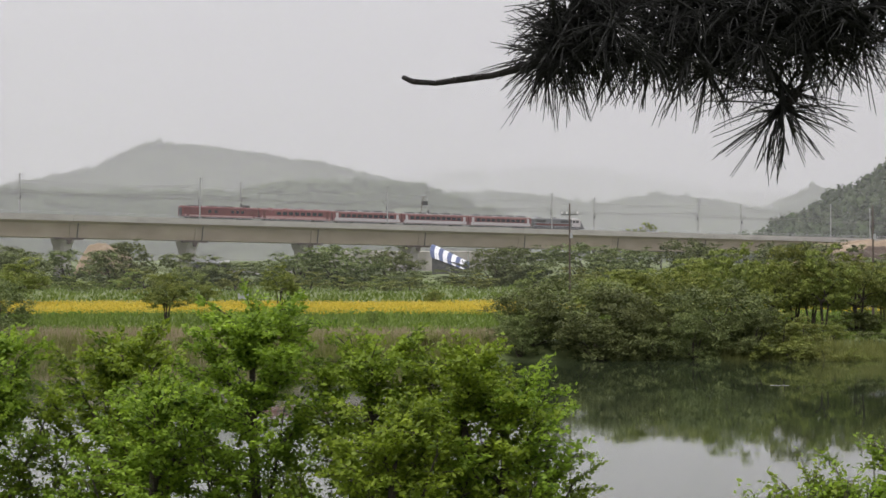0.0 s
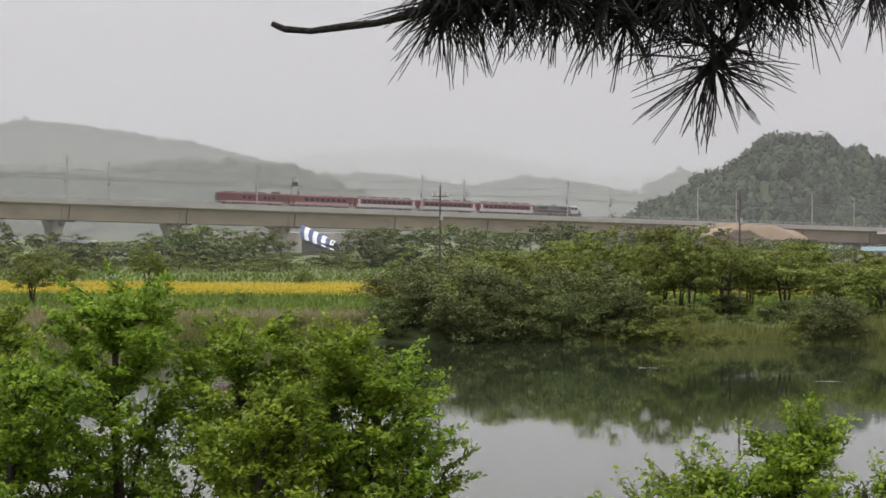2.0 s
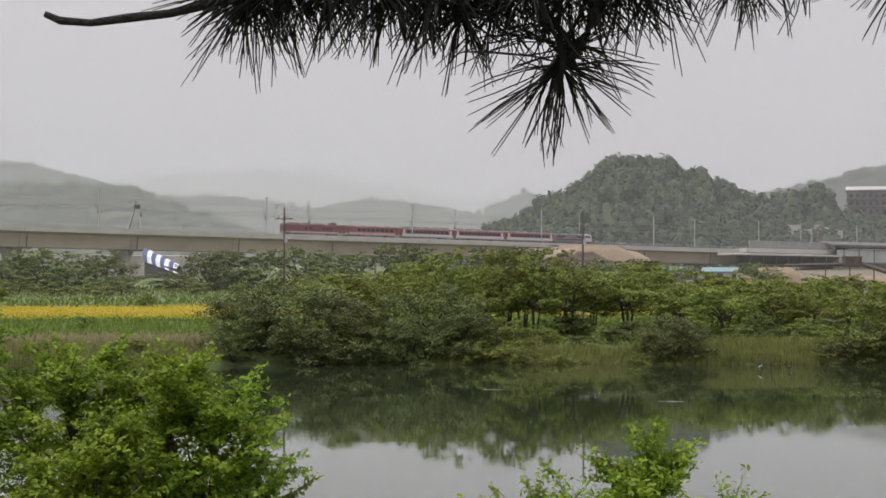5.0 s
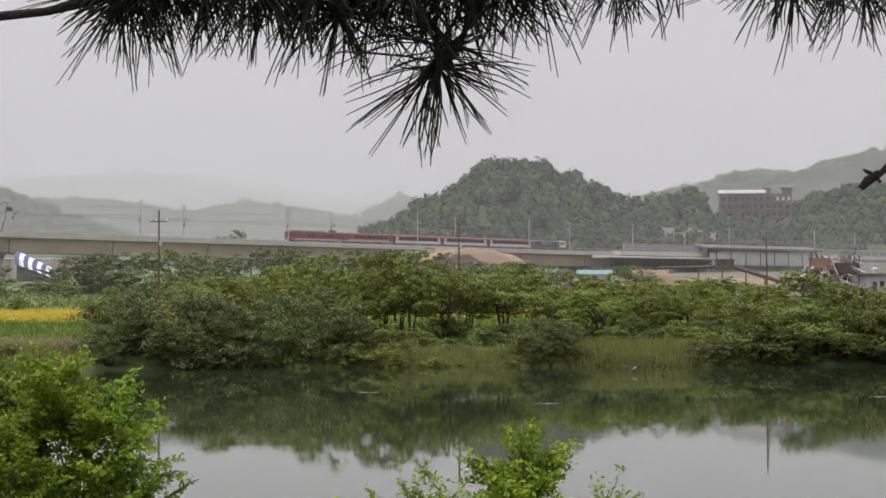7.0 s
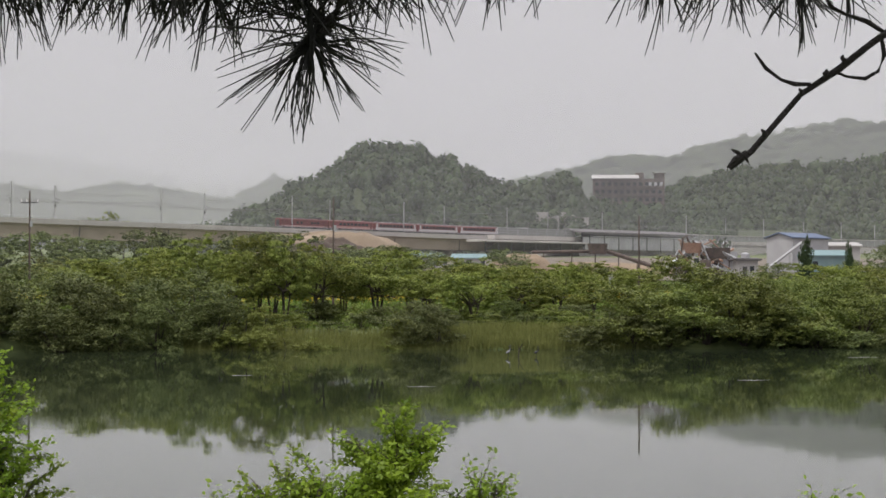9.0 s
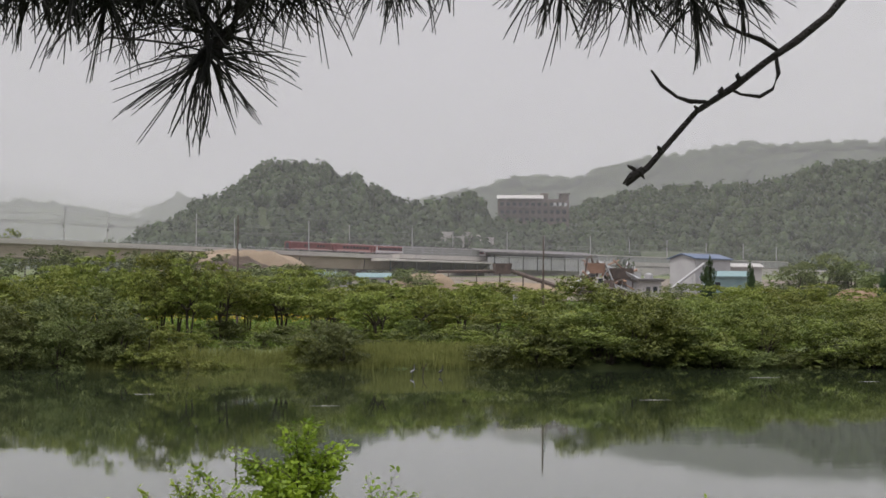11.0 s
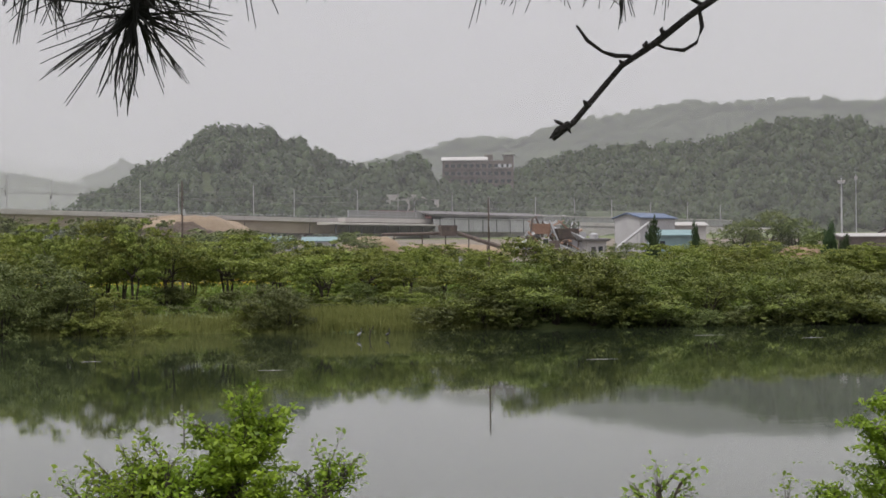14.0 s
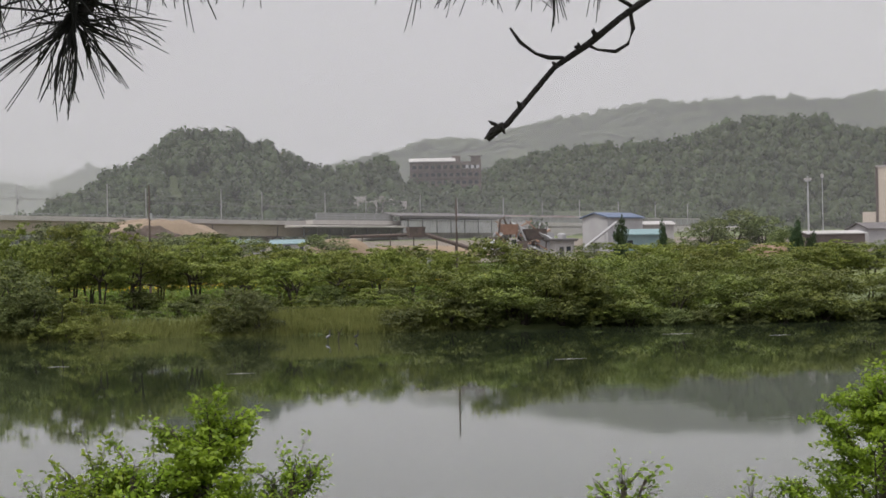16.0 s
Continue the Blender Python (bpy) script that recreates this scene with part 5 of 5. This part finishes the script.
utility_pole(-7.1, 215, 13.9, True)
utility_pole(25.9, 219, 13.6, False)
utility_pole(56.6, 203, 11.6, False)


def striped_cover():
    t = thing("striped_tarpaulin", "blue and white striped tarpaulin cover sloping beside a pier", "tarpaulin", pose(-56, 545, 1.2 + up(545)))
    n = 9
    for i in range(n):
        a, b = i / n, (i + 1) / n
        g = Geo()

        def rib(k):
            x, drop = 10.5 * k, 5.2 * k ** 1.05
            return [(x + 0.2, 3, 8.0 - drop), (x, 1.2, 8.3 - drop), (x - 0.3, -0.6, 8.0 - drop), (x - 0.5, -2.2, 6.6 - drop), (x - 0.2, -2.9, 4.6 - drop * 0.75), (x - 0.1, -2.7, 4.6 - drop * 0.75), (x - 0.4, -2.0, 6.5 - drop), (x - 0.3, -0.5, 7.8 - drop), (x, 1.2, 8.1 - drop), (x + 0.2, 3, 7.8 - drop)]
        part("stripe", g.loft([rib(a), rib(b)]), M_STRIPE_W if i % 2 else M_STRIPE_B, t, "" if i % 2 else "dark blue stripe")
    part("skirt", Geo().loft([[(0.1, -2.6, 0), (0.1, -2.6, 4.7), (0.1, -2.4, 4.7), (0.1, -2.4, 0)], [(10.3, -2.6, 0), (10.3, -2.6, 2.2), (10.3, -2.4, 2.2), (10.3, -2.4, 0)]]), M_DARK, t, "dark grey side sheet")
    for x, h in ((0.3, 7.6), (5, 6.2), (10, 4.6)):
        part("post", Geo().tube([(x, 1, -0.2), (x, 1, h)], 0.12, 6), M_STEEL, t)


striped_cover()


def parked(name, label, x, y, turn, L, body, van):
    t = thing(name, label, "vehicle", pose(x, y, ground_z(x, y), 0, 0, turn))
    if van:
        part("body", Geo().loft([[(-L / 2, s * 0.9, z) for s, z in ((-1, 0.4), (1, 0.4), (1, 2.3), (-1, 2.3))], [(L / 2 - 1.6, s * 0.9, z) for s, z in ((-1, 0.4), (1, 0.4), (1, 2.3), (-1, 2.3))]]), body, t)
        part("cab", Geo().loft([[(L / 2 - 1.5, s * 0.85, z) for s, z in ((-1, 0.4), (1, 0.4), (1, 2.0), (-1, 2.0))], [(L / 2 - 0.2, s * 0.85, z) for s, z in ((-1, 0.4), (1, 0.4), (1, 1.2), (-1, 1.2))]]), M_TWHITE, t)
    else:
        prof = [(-L / 2, 0.35), (L / 2, 0.35), (L / 2, 0.8), (L / 2 - 1.0, 0.95), (L / 2 - 1.7, 1.45), (-L / 2 + 1.0, 1.45), (-L / 2 + 0.1, 0.95)]
        part("body", Geo().loft([[(px, s, pz) for px, pz in prof] for s in (-0.85, 0.85)]), body, t)
        for s in (-0.87, 0.87):
            part("window", Geo().box(-0.15, s, 0.97, L * 0.42, 0.03, 0.4), M_GLASS, t)
    for dx in (-L * 0.32, L * 0.32):
        for s in (-0.8, 0.8):
            part("wheel", Geo().tube([(dx, s - 0.1, 0.33), (dx, s + 0.1, 0.33)], 0.33, 12), M_DARK, t)


parked("parked_car", "white car parked among the trees", 34.9, 268, 20, 4.3, M_TWHITE, False)
parked("parked_car", "pale grey car parked among the trees", 46.3, 279, -15, 4.3, M_LOCO, False)
parked("parked_car", "white car parked among the trees", 53.1, 298, 30, 4.3, M_TWHITE, False)
parked("parked_truck", "white box truck parked under the viaduct", -104, 520, 25, 8, M_TWHITE, True)
parked("parked_truck", "grey box truck parked under the viaduct", -95, 524, 10, 7, M_PLASTER, True)
gable_shed("site_hut", "low dark site hut under the viaduct", -112, 515, 1.2, 9, 4, 3.4, 0.5, 10, M_DARK, M_STEEL)


def small_things():
    w = thing("site_wall", "long grey concrete wall beyond the viaduct", "wall", kind="structure")
    for i in range(7):
        part("wall_panel", Geo().box(-98 + 8.4 * i, 596 + 3.2 * i, 0.8 + up(600), 8.3, 0.6, 6.4 - 0.1 * (i % 2)), M_PIER, w)
    part("coping", Geo().tube([(-102, 594.2, 7.3 + up(600)), (-43, 616.8, 7.3 + up(600))], 0.28, 6), M_CONC2, w)
    p = thing("marker_post", "small white marker post in the bushes", "post", pose(65.9, 250, 1.2 + up(250)))
    part("post", Geo().box(0, 0, -0.2, 0.5, 0.4, 3.2, 0.9), M_WHITE, p)
    part("cap", Geo().box(0, 0, 3.0, 0.6, 0.5, 0.15), M_PLASTER, p)
    s = thing("field_sign", "small pale sign board on two posts in the flower field", "sign", pose(-52.6, 262, 1.2 + up(262)))
    part("board", Geo().box(0, 0, 1.0, 1.5, 0.08, 0.7), M_STEEL, s)
    for x in (-0.6, 0.6):
        part("post", Geo().tube([(x, 0.05, -0.3), (x, 0.05, 1.7)], 0.05, 6), M_STEEL, s)
    # leaning inspection mast on the viaduct
    l = thing("leaning_mast", "leaning dark lattice pole with a box on the viaduct", "mast", rail_pose(-14, -3.0))
    part("pole", Geo().tube([(0, 0, -0.6), (1.9, 0, 5.5), (2.6, 0, 9.0)], [0.22, 0.16, 0.1], 6), M_RUST, l)
    part("box", Geo().box(3.0, 0, 6.3, 1.6, 0.9, 1.2), M_DARK, l)
    part("crossbar", Geo().tube([(-0.2, 0, 8.8), (3.4, 0, 9.4)], 0.08, 5), M_STEEL, l)
    part("stay", Geo().tube([(-0.8, 0, -0.5), (2.0, 0, 6.0)], 0.08, 5), M_STEEL, l)
    # waterbirds
    for x, y, k, c in ((30.3, 145.0, 0.8, M_FEATHER), (32.6, 145.6, 0.7, M_FEATHERD)):
        b = thing("waterbird", "grey-white heron standing in the shallows" if k == 0.8 else "dark cormorant perched at the water's edge", "bird", pose(x, y, 0.0, 0, 0, 35 * k))
        part("body", Geo().tube([(-0.28 * k, 0, 0.32 * k), (-0.1 * k, 0, 0.4 * k), (0.12 * k, 0, 0.5 * k), (0.22 * k, 0, 0.6 * k)], [0.03 * k, 0.12 * k, 0.12 * k, 0.05 * k], 8), c, b, smooth=True)
        part("neck", Geo().tube([(0.2 * k, 0, 0.58 * k), (0.27 * k, 0, 0.78 * k), (0.2 * k, 0, 0.95 * k), (0.28 * k, 0, 1.03 * k)], [0.05 * k, 0.035 * k, 0.035 * k, 0.045 * k], 6), c, b, smooth=True)
        part("bill", Geo().tube([(0.3 * k, 0, 1.03 * k), (0.48 * k, 0, 0.99 * k)], [0.02 * k, 0.004], 5), M_FEATHERD, b)
        for sy in (-0.05, 0.05):
            part("leg", Geo().tube([(0, sy, 0.34 * k), (0.03, sy, -1.45)], 0.014, 5), M_FEATHERD, b)
    # pale strips laid on the water to give its bright streak lines
    for x, y, L in ((36.8, 108, 2.0), (56.3, 140, 2.6), (17, 104, 1.6), (8.5, 118, 1.2), (61, 132, 1.8)):
        w = Geo().loft([[(x + L * (k - 0.5) + 0.02 * j, y + 0.07 * math.sin(math.pi * k) * b + 0.04 * math.sin(9 * k + x), 0.012 * c) for j, (b, c) in enumerate(((-1, -1), (1, -1), (1, 1), (-1, 1)))] for k in (0.02, 0.2, 0.4, 0.6, 0.8, 0.98)])
        solid("floating_weed", w, M_PLASTER, "thin pale streak laid on the still water", "weed")
    st = thing("driftwood", "forked dark stick standing in the shallows", "stick", pose(31.0, 145.2, 0))
    part("stem", Geo().tube([(0, 0, -1.5), (0.2, 0, 0.5), (0.5, 0, 1.0)], [0.05, 0.04, 0.02], 5), M_BARK, st)
    part("fork", Geo().tube([(0.2, 0, 0.5), (0.1, 0, 0.9)], [0.03, 0.015], 5), M_BARK, st)


small_things()
plant("tree", [(-0.5, 655, 13, 8), (4.5, 655, 15, 7), (8.5, 655, 12, 6)], [39], 0.4)


# ---- near trees on the slope below the camera ----
def near_tree(x, y, top, width, seed, leaves=16000, lean=0.0, size=0.088):
    """A young broad-leaved tree: rising limbs, side twigs and flat sprays of leaves."""
    rng = np.random.default_rng(seed)
    z0 = ground_z(x, y)
    h = top + up(y) - z0 - 0.14
    t = thing("young_tree", "young broad-leaved tree with bright green leaves on the near bank", "tree", pose(x, y, z0), group="young trees on the near bank")
    wood = Geo()
    trunk = [np.array([lean * h * k * k + 0.05 * math.sin(5 * k + seed), 0.04 * math.cos(4 * k), h * k]) for k in np.linspace(-0.04, 0.97, 9)]
    wood.tube(trunk, [0.09 * (1 - 0.85 * k) + 0.008 for k in np.linspace(0, 1, 9)], 7)
    tips, dirs = [], []
    n_limb = 26
    for i in range(n_limb):
        down = 0.12 + 3.2 * ((i + 0.5) / n_limb) ** 1.15
        a = i * 2.4 + rng.uniform(-0.4, 0.4)
        reach = min(width * 0.5, 0.16 + 0.62 * down) * rng.uniform(0.6, 1.1)
        rise = reach * rng.uniform(0.9, 1.9)
        k = max(0.05, (h - down - rise * 0.7) / h)
        b = np.array([np.interp(k, np.linspace(-0.04, 0.97, 9), [p[j] for p in trunk]) for j in range(3)])
        d = np.array([math.cos(a), math.sin(a), 0])
        end = b + d * reach + np.array([0, 0, rise])
        pts = [b, b + d * reach * 0.35 + np.array([0, 0, rise * 0.2]), b + d * reach * 0.72 + np.array([0, 0, rise * 0.6]), end]
        wood.tube(pts, [0.028, 0.02, 0.013, 0.005], 5)
        for j in range(16):
            f = 0.18 + 0.82 * j / 15
            p = np.array([np.interp(f, [0, 0.35, 0.72, 1], [q[c] for q in pts]) for c in range(3)])
            aa = a + rng.uniform(-1.5, 1.5)
            td = unit(np.array([math.cos(aa), math.sin(aa), rng.uniform(0.0, 1.1)]))
            L = 0.22 + min(width, 2.6) * rng.uniform(0.02, 0.09)
            q = p + td * L + np.array([0, 0, -0.12 * L])
            wood.tube([p, p + td * L * 0.5, q], [0.007, 0.005, 0.002], 3)
            tips.append((p, q)), dirs.append(td)
    for j in range(14):
        p = trunk[-1] - np.array([0, 0, h * 0.12 * rng.random()])
        td = unit(np.array([rng.normal() * 0.5, rng.normal() * 0.5, 1.0]))
        q = p + td * rng.uniform(0.15, 0.4)
        wood.tube([p, (p + q) / 2, q], [0.006, 0.004, 0.002], 3)
        tips.append((p, q)), dirs.append(td)
    n = int(leaves * 0.66) // len(tips)
    A = np.repeat(np.array([p for p, q in tips]), n, 0)
    B = np.repeat(np.array([q for p, q in tips]), n, 0)
    D = np.repeat(np.array(dirs), n, 0)
    f = rng.random((len(A), 1)) * 1.12
    side = unit(np.cross(D, np.array([0, 0, 1.0])) + 1e-6)
    off = rng.uniform(-1, 1, (len(A), 1))
    P = A + (B - A) * f + side * off * 0.085 + rng.normal(size=A.shape) * 0.022
    q = leaf_quads(P, size, rng, (0, -0.25, 1.1), 0.5, D * 0.7 + side * np.sign(off) * 0.7)
    part("crown", quads("crown", q, M_NEAR), M_NEAR, t)
    part("trunk", wood, M_BARK, t)
    return t


for x, y, top, w, seed, n in ((-3.62, 18, 8.93, 2.9, 101, 30000), (-5.05, 18.4, 8.62, 2.8, 102, 28000), (-6.3, 17.8, 8.66, 2.8, 103, 26000), (-7.6, 18.3, 8.45, 2.9, 104, 26000),
                              (-2.6, 18.3, 8.6, 2.4, 105, 24000), (-1.6, 17.9, 8.52, 2.2, 106, 28000), (-1.25, 17.85, 8.3, 1.4, 110, 17000), (-0.78, 18.1, 7.55, 0.5, 107, 4000), (-4.4, 17.2, 8.2, 2.8, 108, 24000), (-2.2, 17.2, 8.0, 2.6, 109, 22000)):
    near_tree(x, y, top + 0.11, w, seed, int(n * 1.7), 0.0, 0.060)
for x, y, top, w, seed, n, ln in ((2.05, 16, 7.98, 1.0, 201, 24000, 0.15), (2.28, 16.1, 8.02, 0.55, 210, 7000, 0.04), (1.80, 15.9, 7.64, 0.8, 211, 7000, -0.03), (1.50, 16.2, 7.62, 0.9, 202, 9000, 0.02), (3.00, 15.9, 7.62, 0.6, 203, 6000, 0.02), (1.05, 16.1, 7.44, 0.7, 204, 6000, 0.0), (2.40, 15.7, 7.37, 0.9, 209, 8000, 0.0),
                                  (8.4, 16, 8.1, 1.7, 205, 22000, 0.0), (9.0, 16.6, 8.05, 2.0, 206, 18000, 0.0), (6.02, 16, 7.38, 0.4, 207, 2500, 0.0), (7.2, 16, 7.12, 0.4, 208, 3000, 0.0)):
    near_tree(x, y, top, w, seed, int(n * 1.9), ln, 0.054)


# ---- the pine over the camera ----
def build_pine():
    t = thing("pine_tree", "pine with hanging needle tufts and bare twigs close overhead, coloured as silhouettes", "tree", pose(0, 0, up(2.6)))
    rng = np.random.default_rng(9)
    D = 2.6
    # trunk off to the east, with the boughs that reach across
    part("trunk", Geo().tube([(2.9, 3.4, 7.3), (2.85, 3.3, 9), (2.7, 3.1, 11), (2.6, 3.0, 13)], [0.16, 0.14, 0.11, 0.06], 10), M_PINEBARK, t, smooth=True)

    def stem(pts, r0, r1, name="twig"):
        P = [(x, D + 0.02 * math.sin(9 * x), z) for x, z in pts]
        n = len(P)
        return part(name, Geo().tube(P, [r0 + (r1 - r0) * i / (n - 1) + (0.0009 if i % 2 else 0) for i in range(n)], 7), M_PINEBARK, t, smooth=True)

    stem([(-0.398, 9.795), (-0.378, 9.786), (-0.337, 9.782), (-0.285, 9.788), (-0.233, 9.793), (-0.189, 9.804), (-0.144, 9.822), (-0.107, 9.847), (-0.048, 9.883)], 0.0042, 0.007)
    stem([(-0.155, 9.782), (-0.137, 9.808), (-0.118, 9.845), (-0.092, 9.890), (-0.048, 9.920)], 0.005, 0.008)
    stem([(0.265, 9.719), (0.283, 9.734), (0.305, 9.760), (0.321, 9.790), (0.325, 9.823), (0.335, 9.868), (0.354, 9.927)], 0.009, 0.008)
    stem([(0.861, 9.570), (0.891, 9.594), (0.961, 9.674), (1.013, 9.709), (1.058, 9.745), (1.102, 9.776), (1.147, 9.813), (1.184, 9.858), (1.244, 9.917)], 0.0032, 0.0062, "bough")
    stem([(0.975, 9.688), (0.953, 9.688), (0.934, 9.694), (0.912, 9.710), (0.897, 9.731)], 0.0028, 0.0017)
    stem([(1.072, 9.755), (1.076, 9.729), (1.068, 9.707), (1.050, 9.696), (1.024, 9.699), (1.005, 9.708)], 0.0028, 0.0017)
    stem([(1.075, 9.761), (1.052, 9.776), (1.022, 9.786), (1.003, 9.796), (0.992, 9.818), (0.988, 9.844)], 0.003, 0.002)
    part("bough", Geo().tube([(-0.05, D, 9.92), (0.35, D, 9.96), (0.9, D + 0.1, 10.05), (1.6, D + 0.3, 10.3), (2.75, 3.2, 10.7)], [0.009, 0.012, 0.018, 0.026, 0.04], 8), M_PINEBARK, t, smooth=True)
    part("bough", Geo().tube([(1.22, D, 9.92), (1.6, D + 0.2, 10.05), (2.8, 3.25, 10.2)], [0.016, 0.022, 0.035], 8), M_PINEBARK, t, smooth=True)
    rk = random.Random(4)
    for f, x, z in ((0.2, 0.905, 9.615), (0.45, 0.958, 9.672), (0.7, 1.02, 9.72), (0.5, 0.99, 9.70)):
        part("knot", Geo().tube([(x, D, z), (x + rk.uniform(-0.006, 0.004), D - 0.003, z + 0.005), (x + rk.uniform(-0.008, 0.004), D - 0.004, z + 0.008)], [0.0045, 0.003, 0.0015], 6), M_PINEBARK, t)
    # buds at the bare bough's end
    part("bud", Geo().tube([(0.85, D, 9.57), (0.862, D, 9.582), (0.878, D, 9.592)], [0.0012, 0.0048, 0.0036], 7), M_PINEBARK, t)
    part("bud", Geo().tube([(0.881, D, 9.577), (0.878, D, 9.582), (0.874, D, 9.588)], [0.0008, 0.0024, 0.003], 6), M_PINEBARK, t)
    part("bud", Geo().tube([(0.856, D, 9.596), (0.861, D, 9.593), (0.868, D, 9.590)], [0.0008, 0.0026, 0.003], 6), M_PINEBARK, t)

    def tuft(name, x, z, dx, dz, length, count, dy=0.0, spread=0.9, back=0.10, droop=0.25):
        """Needles about a shoot that ends at (x, z) and points (dx, dz); back: how far along the shoot they sit."""
        g = Geo()
        d = unit(np.array([dx, dy, dz]))
        c0 = np.array([x, D + dy * 0.1, z])
        for i in range(count):
            b = c0 - d * back * rng.random() ** 1.4
            u = unit(d * rng.uniform(0.1, 1.1) + unit(rng.normal(size=3)) * spread)
            L = length * rng.uniform(0.6, 1.15)
            bend = np.array([0, 0, -droop * L * rng.uniform(0.3, 1.0)]) + rng.normal(size=3) * 0.12 * L
            for k in range(2):
                w = rng.normal(size=3) * 0.006
                g.tube([b, b + u * L * 0.38 + w * 0.3, b + u * L * 0.72 + bend * 0.4 + w * 0.7, b + u * L + bend + w], [0.0012, 0.0012, 0.0011, 0.0006], 3)
        g.tube([c0 - d * back * 1.25, c0 + d * 0.008], [0.0055, 0.004], 6)
        return part(name, g, M_NEEDLE, t, "cluster of needles coloured near black for their silhouette", smooth=True)

    # the star-shaped end tuft
    tuft("needle_tuft", 0.278, 9.722, 0.05, -0.9, 0.125, 58, 0.0, 1.5, 0.04, 0.16)
    tuft("needle_tuft", 0.30, 9.75, 0.5, -0.6, 0.105, 26, 0.1, 1.3, 0.06, 0.2)
    tuft("needle_tuft", -0.125, 9.838, -1.0, 0.1, 0.105, 42, 0.0, 1.3, 0.07, 0.1)
    tuft("needle_tuft", -0.105, 9.86, -0.6, 0.7, 0.1, 40, 0.1, 1.3, 0.07, 0.1)
    # hanging fringe under the main bough, from its tip inwards
    shoots = [(-0.145, 9.80, -0.8, -0.2), (-0.14, 9.79, -0.3, -0.8), (-0.10, 9.82, -0.1, -0.9), (-0.07, 9.81, -0.4, -0.8), (-0.03, 9.80, 0.0, -0.9), (0.02, 9.80, -0.3, -0.8), (0.06, 9.79, 0.1, -0.9), (0.10, 9.78, -0.3, -0.9),
              (0.15, 9.775, 0.0, -0.9), (0.19, 9.78, -0.4, -0.7), (0.24, 9.80, 0.3, -0.8), (0.32, 9.80, 0.2, -0.9), (0.37, 9.81, 0.4, -0.8), (0.42, 9.82, 0.3, -0.9), (0.16, 9.83, -0.5, -0.6), (0.30, 9.84, 0.6, -0.5)]
    for x, z, dx, dz in shoots:
        tuft("needle_tuft", x, z + 0.023, dx, dz, 0.1, 58, rng.uniform(-0.4, 0.4), 1.05, 0.08, 0.22)
    # thick upper mass
    for i in range(24):
        x = -0.10 + 0.56 * i / 23 + rng.normal() * 0.015
        tuft("needle_tuft", x, 9.885 + rng.uniform(-0.02, 0.05), rng.uniform(-0.8, 0.5), rng.uniform(-0.8, 0.2), 0.1, 56, rng.uniform(-0.8, 0.8), 1.1, 0.1, 0.2)
    # tufts further along
    for x, z, dx, dz in ((0.50, 9.80, 0.2, -0.9), (0.545, 9.815, 0.4, -0.8), (0.58, 9.83, 0.5, -0.7), (0.48, 9.86, -0.2, -0.8), (0.72, 9.81, -0.2, -0.9), (0.76, 9.80, 0.1, -0.9), (0.81, 9.80, 0.0, -0.9), (0.86, 9.80, 0.2, -0.9),
                         (0.91, 9.80, 0.1, -0.9), (0.945, 9.785, 0.1, -1.0), (0.985, 9.81, 0.4, -0.8), (1.01, 9.83, 0.6, -0.6), (0.77, 9.86, 0.0, -0.6), (0.85, 9.86, 0.1, -0.6), (0.93, 9.87, 0.2, -0.6)):
        tuft("needle_tuft", x + 0.012, z + 0.034, dx, dz, 0.09, 38, rng.uniform(-0.4, 0.4), 0.9, 0.09, 0.25)


build_pine()


# ---- what moves ----
def motions():
    for coach, ahead in TRAIN:
        rows = []
        for k in range(0, 33):
            t = k * 0.5
            rows.append((t, rail_pose(TRAIN_SPEED * (t - 3.5) + ahead)))
        walk(coach, rows)


motions()
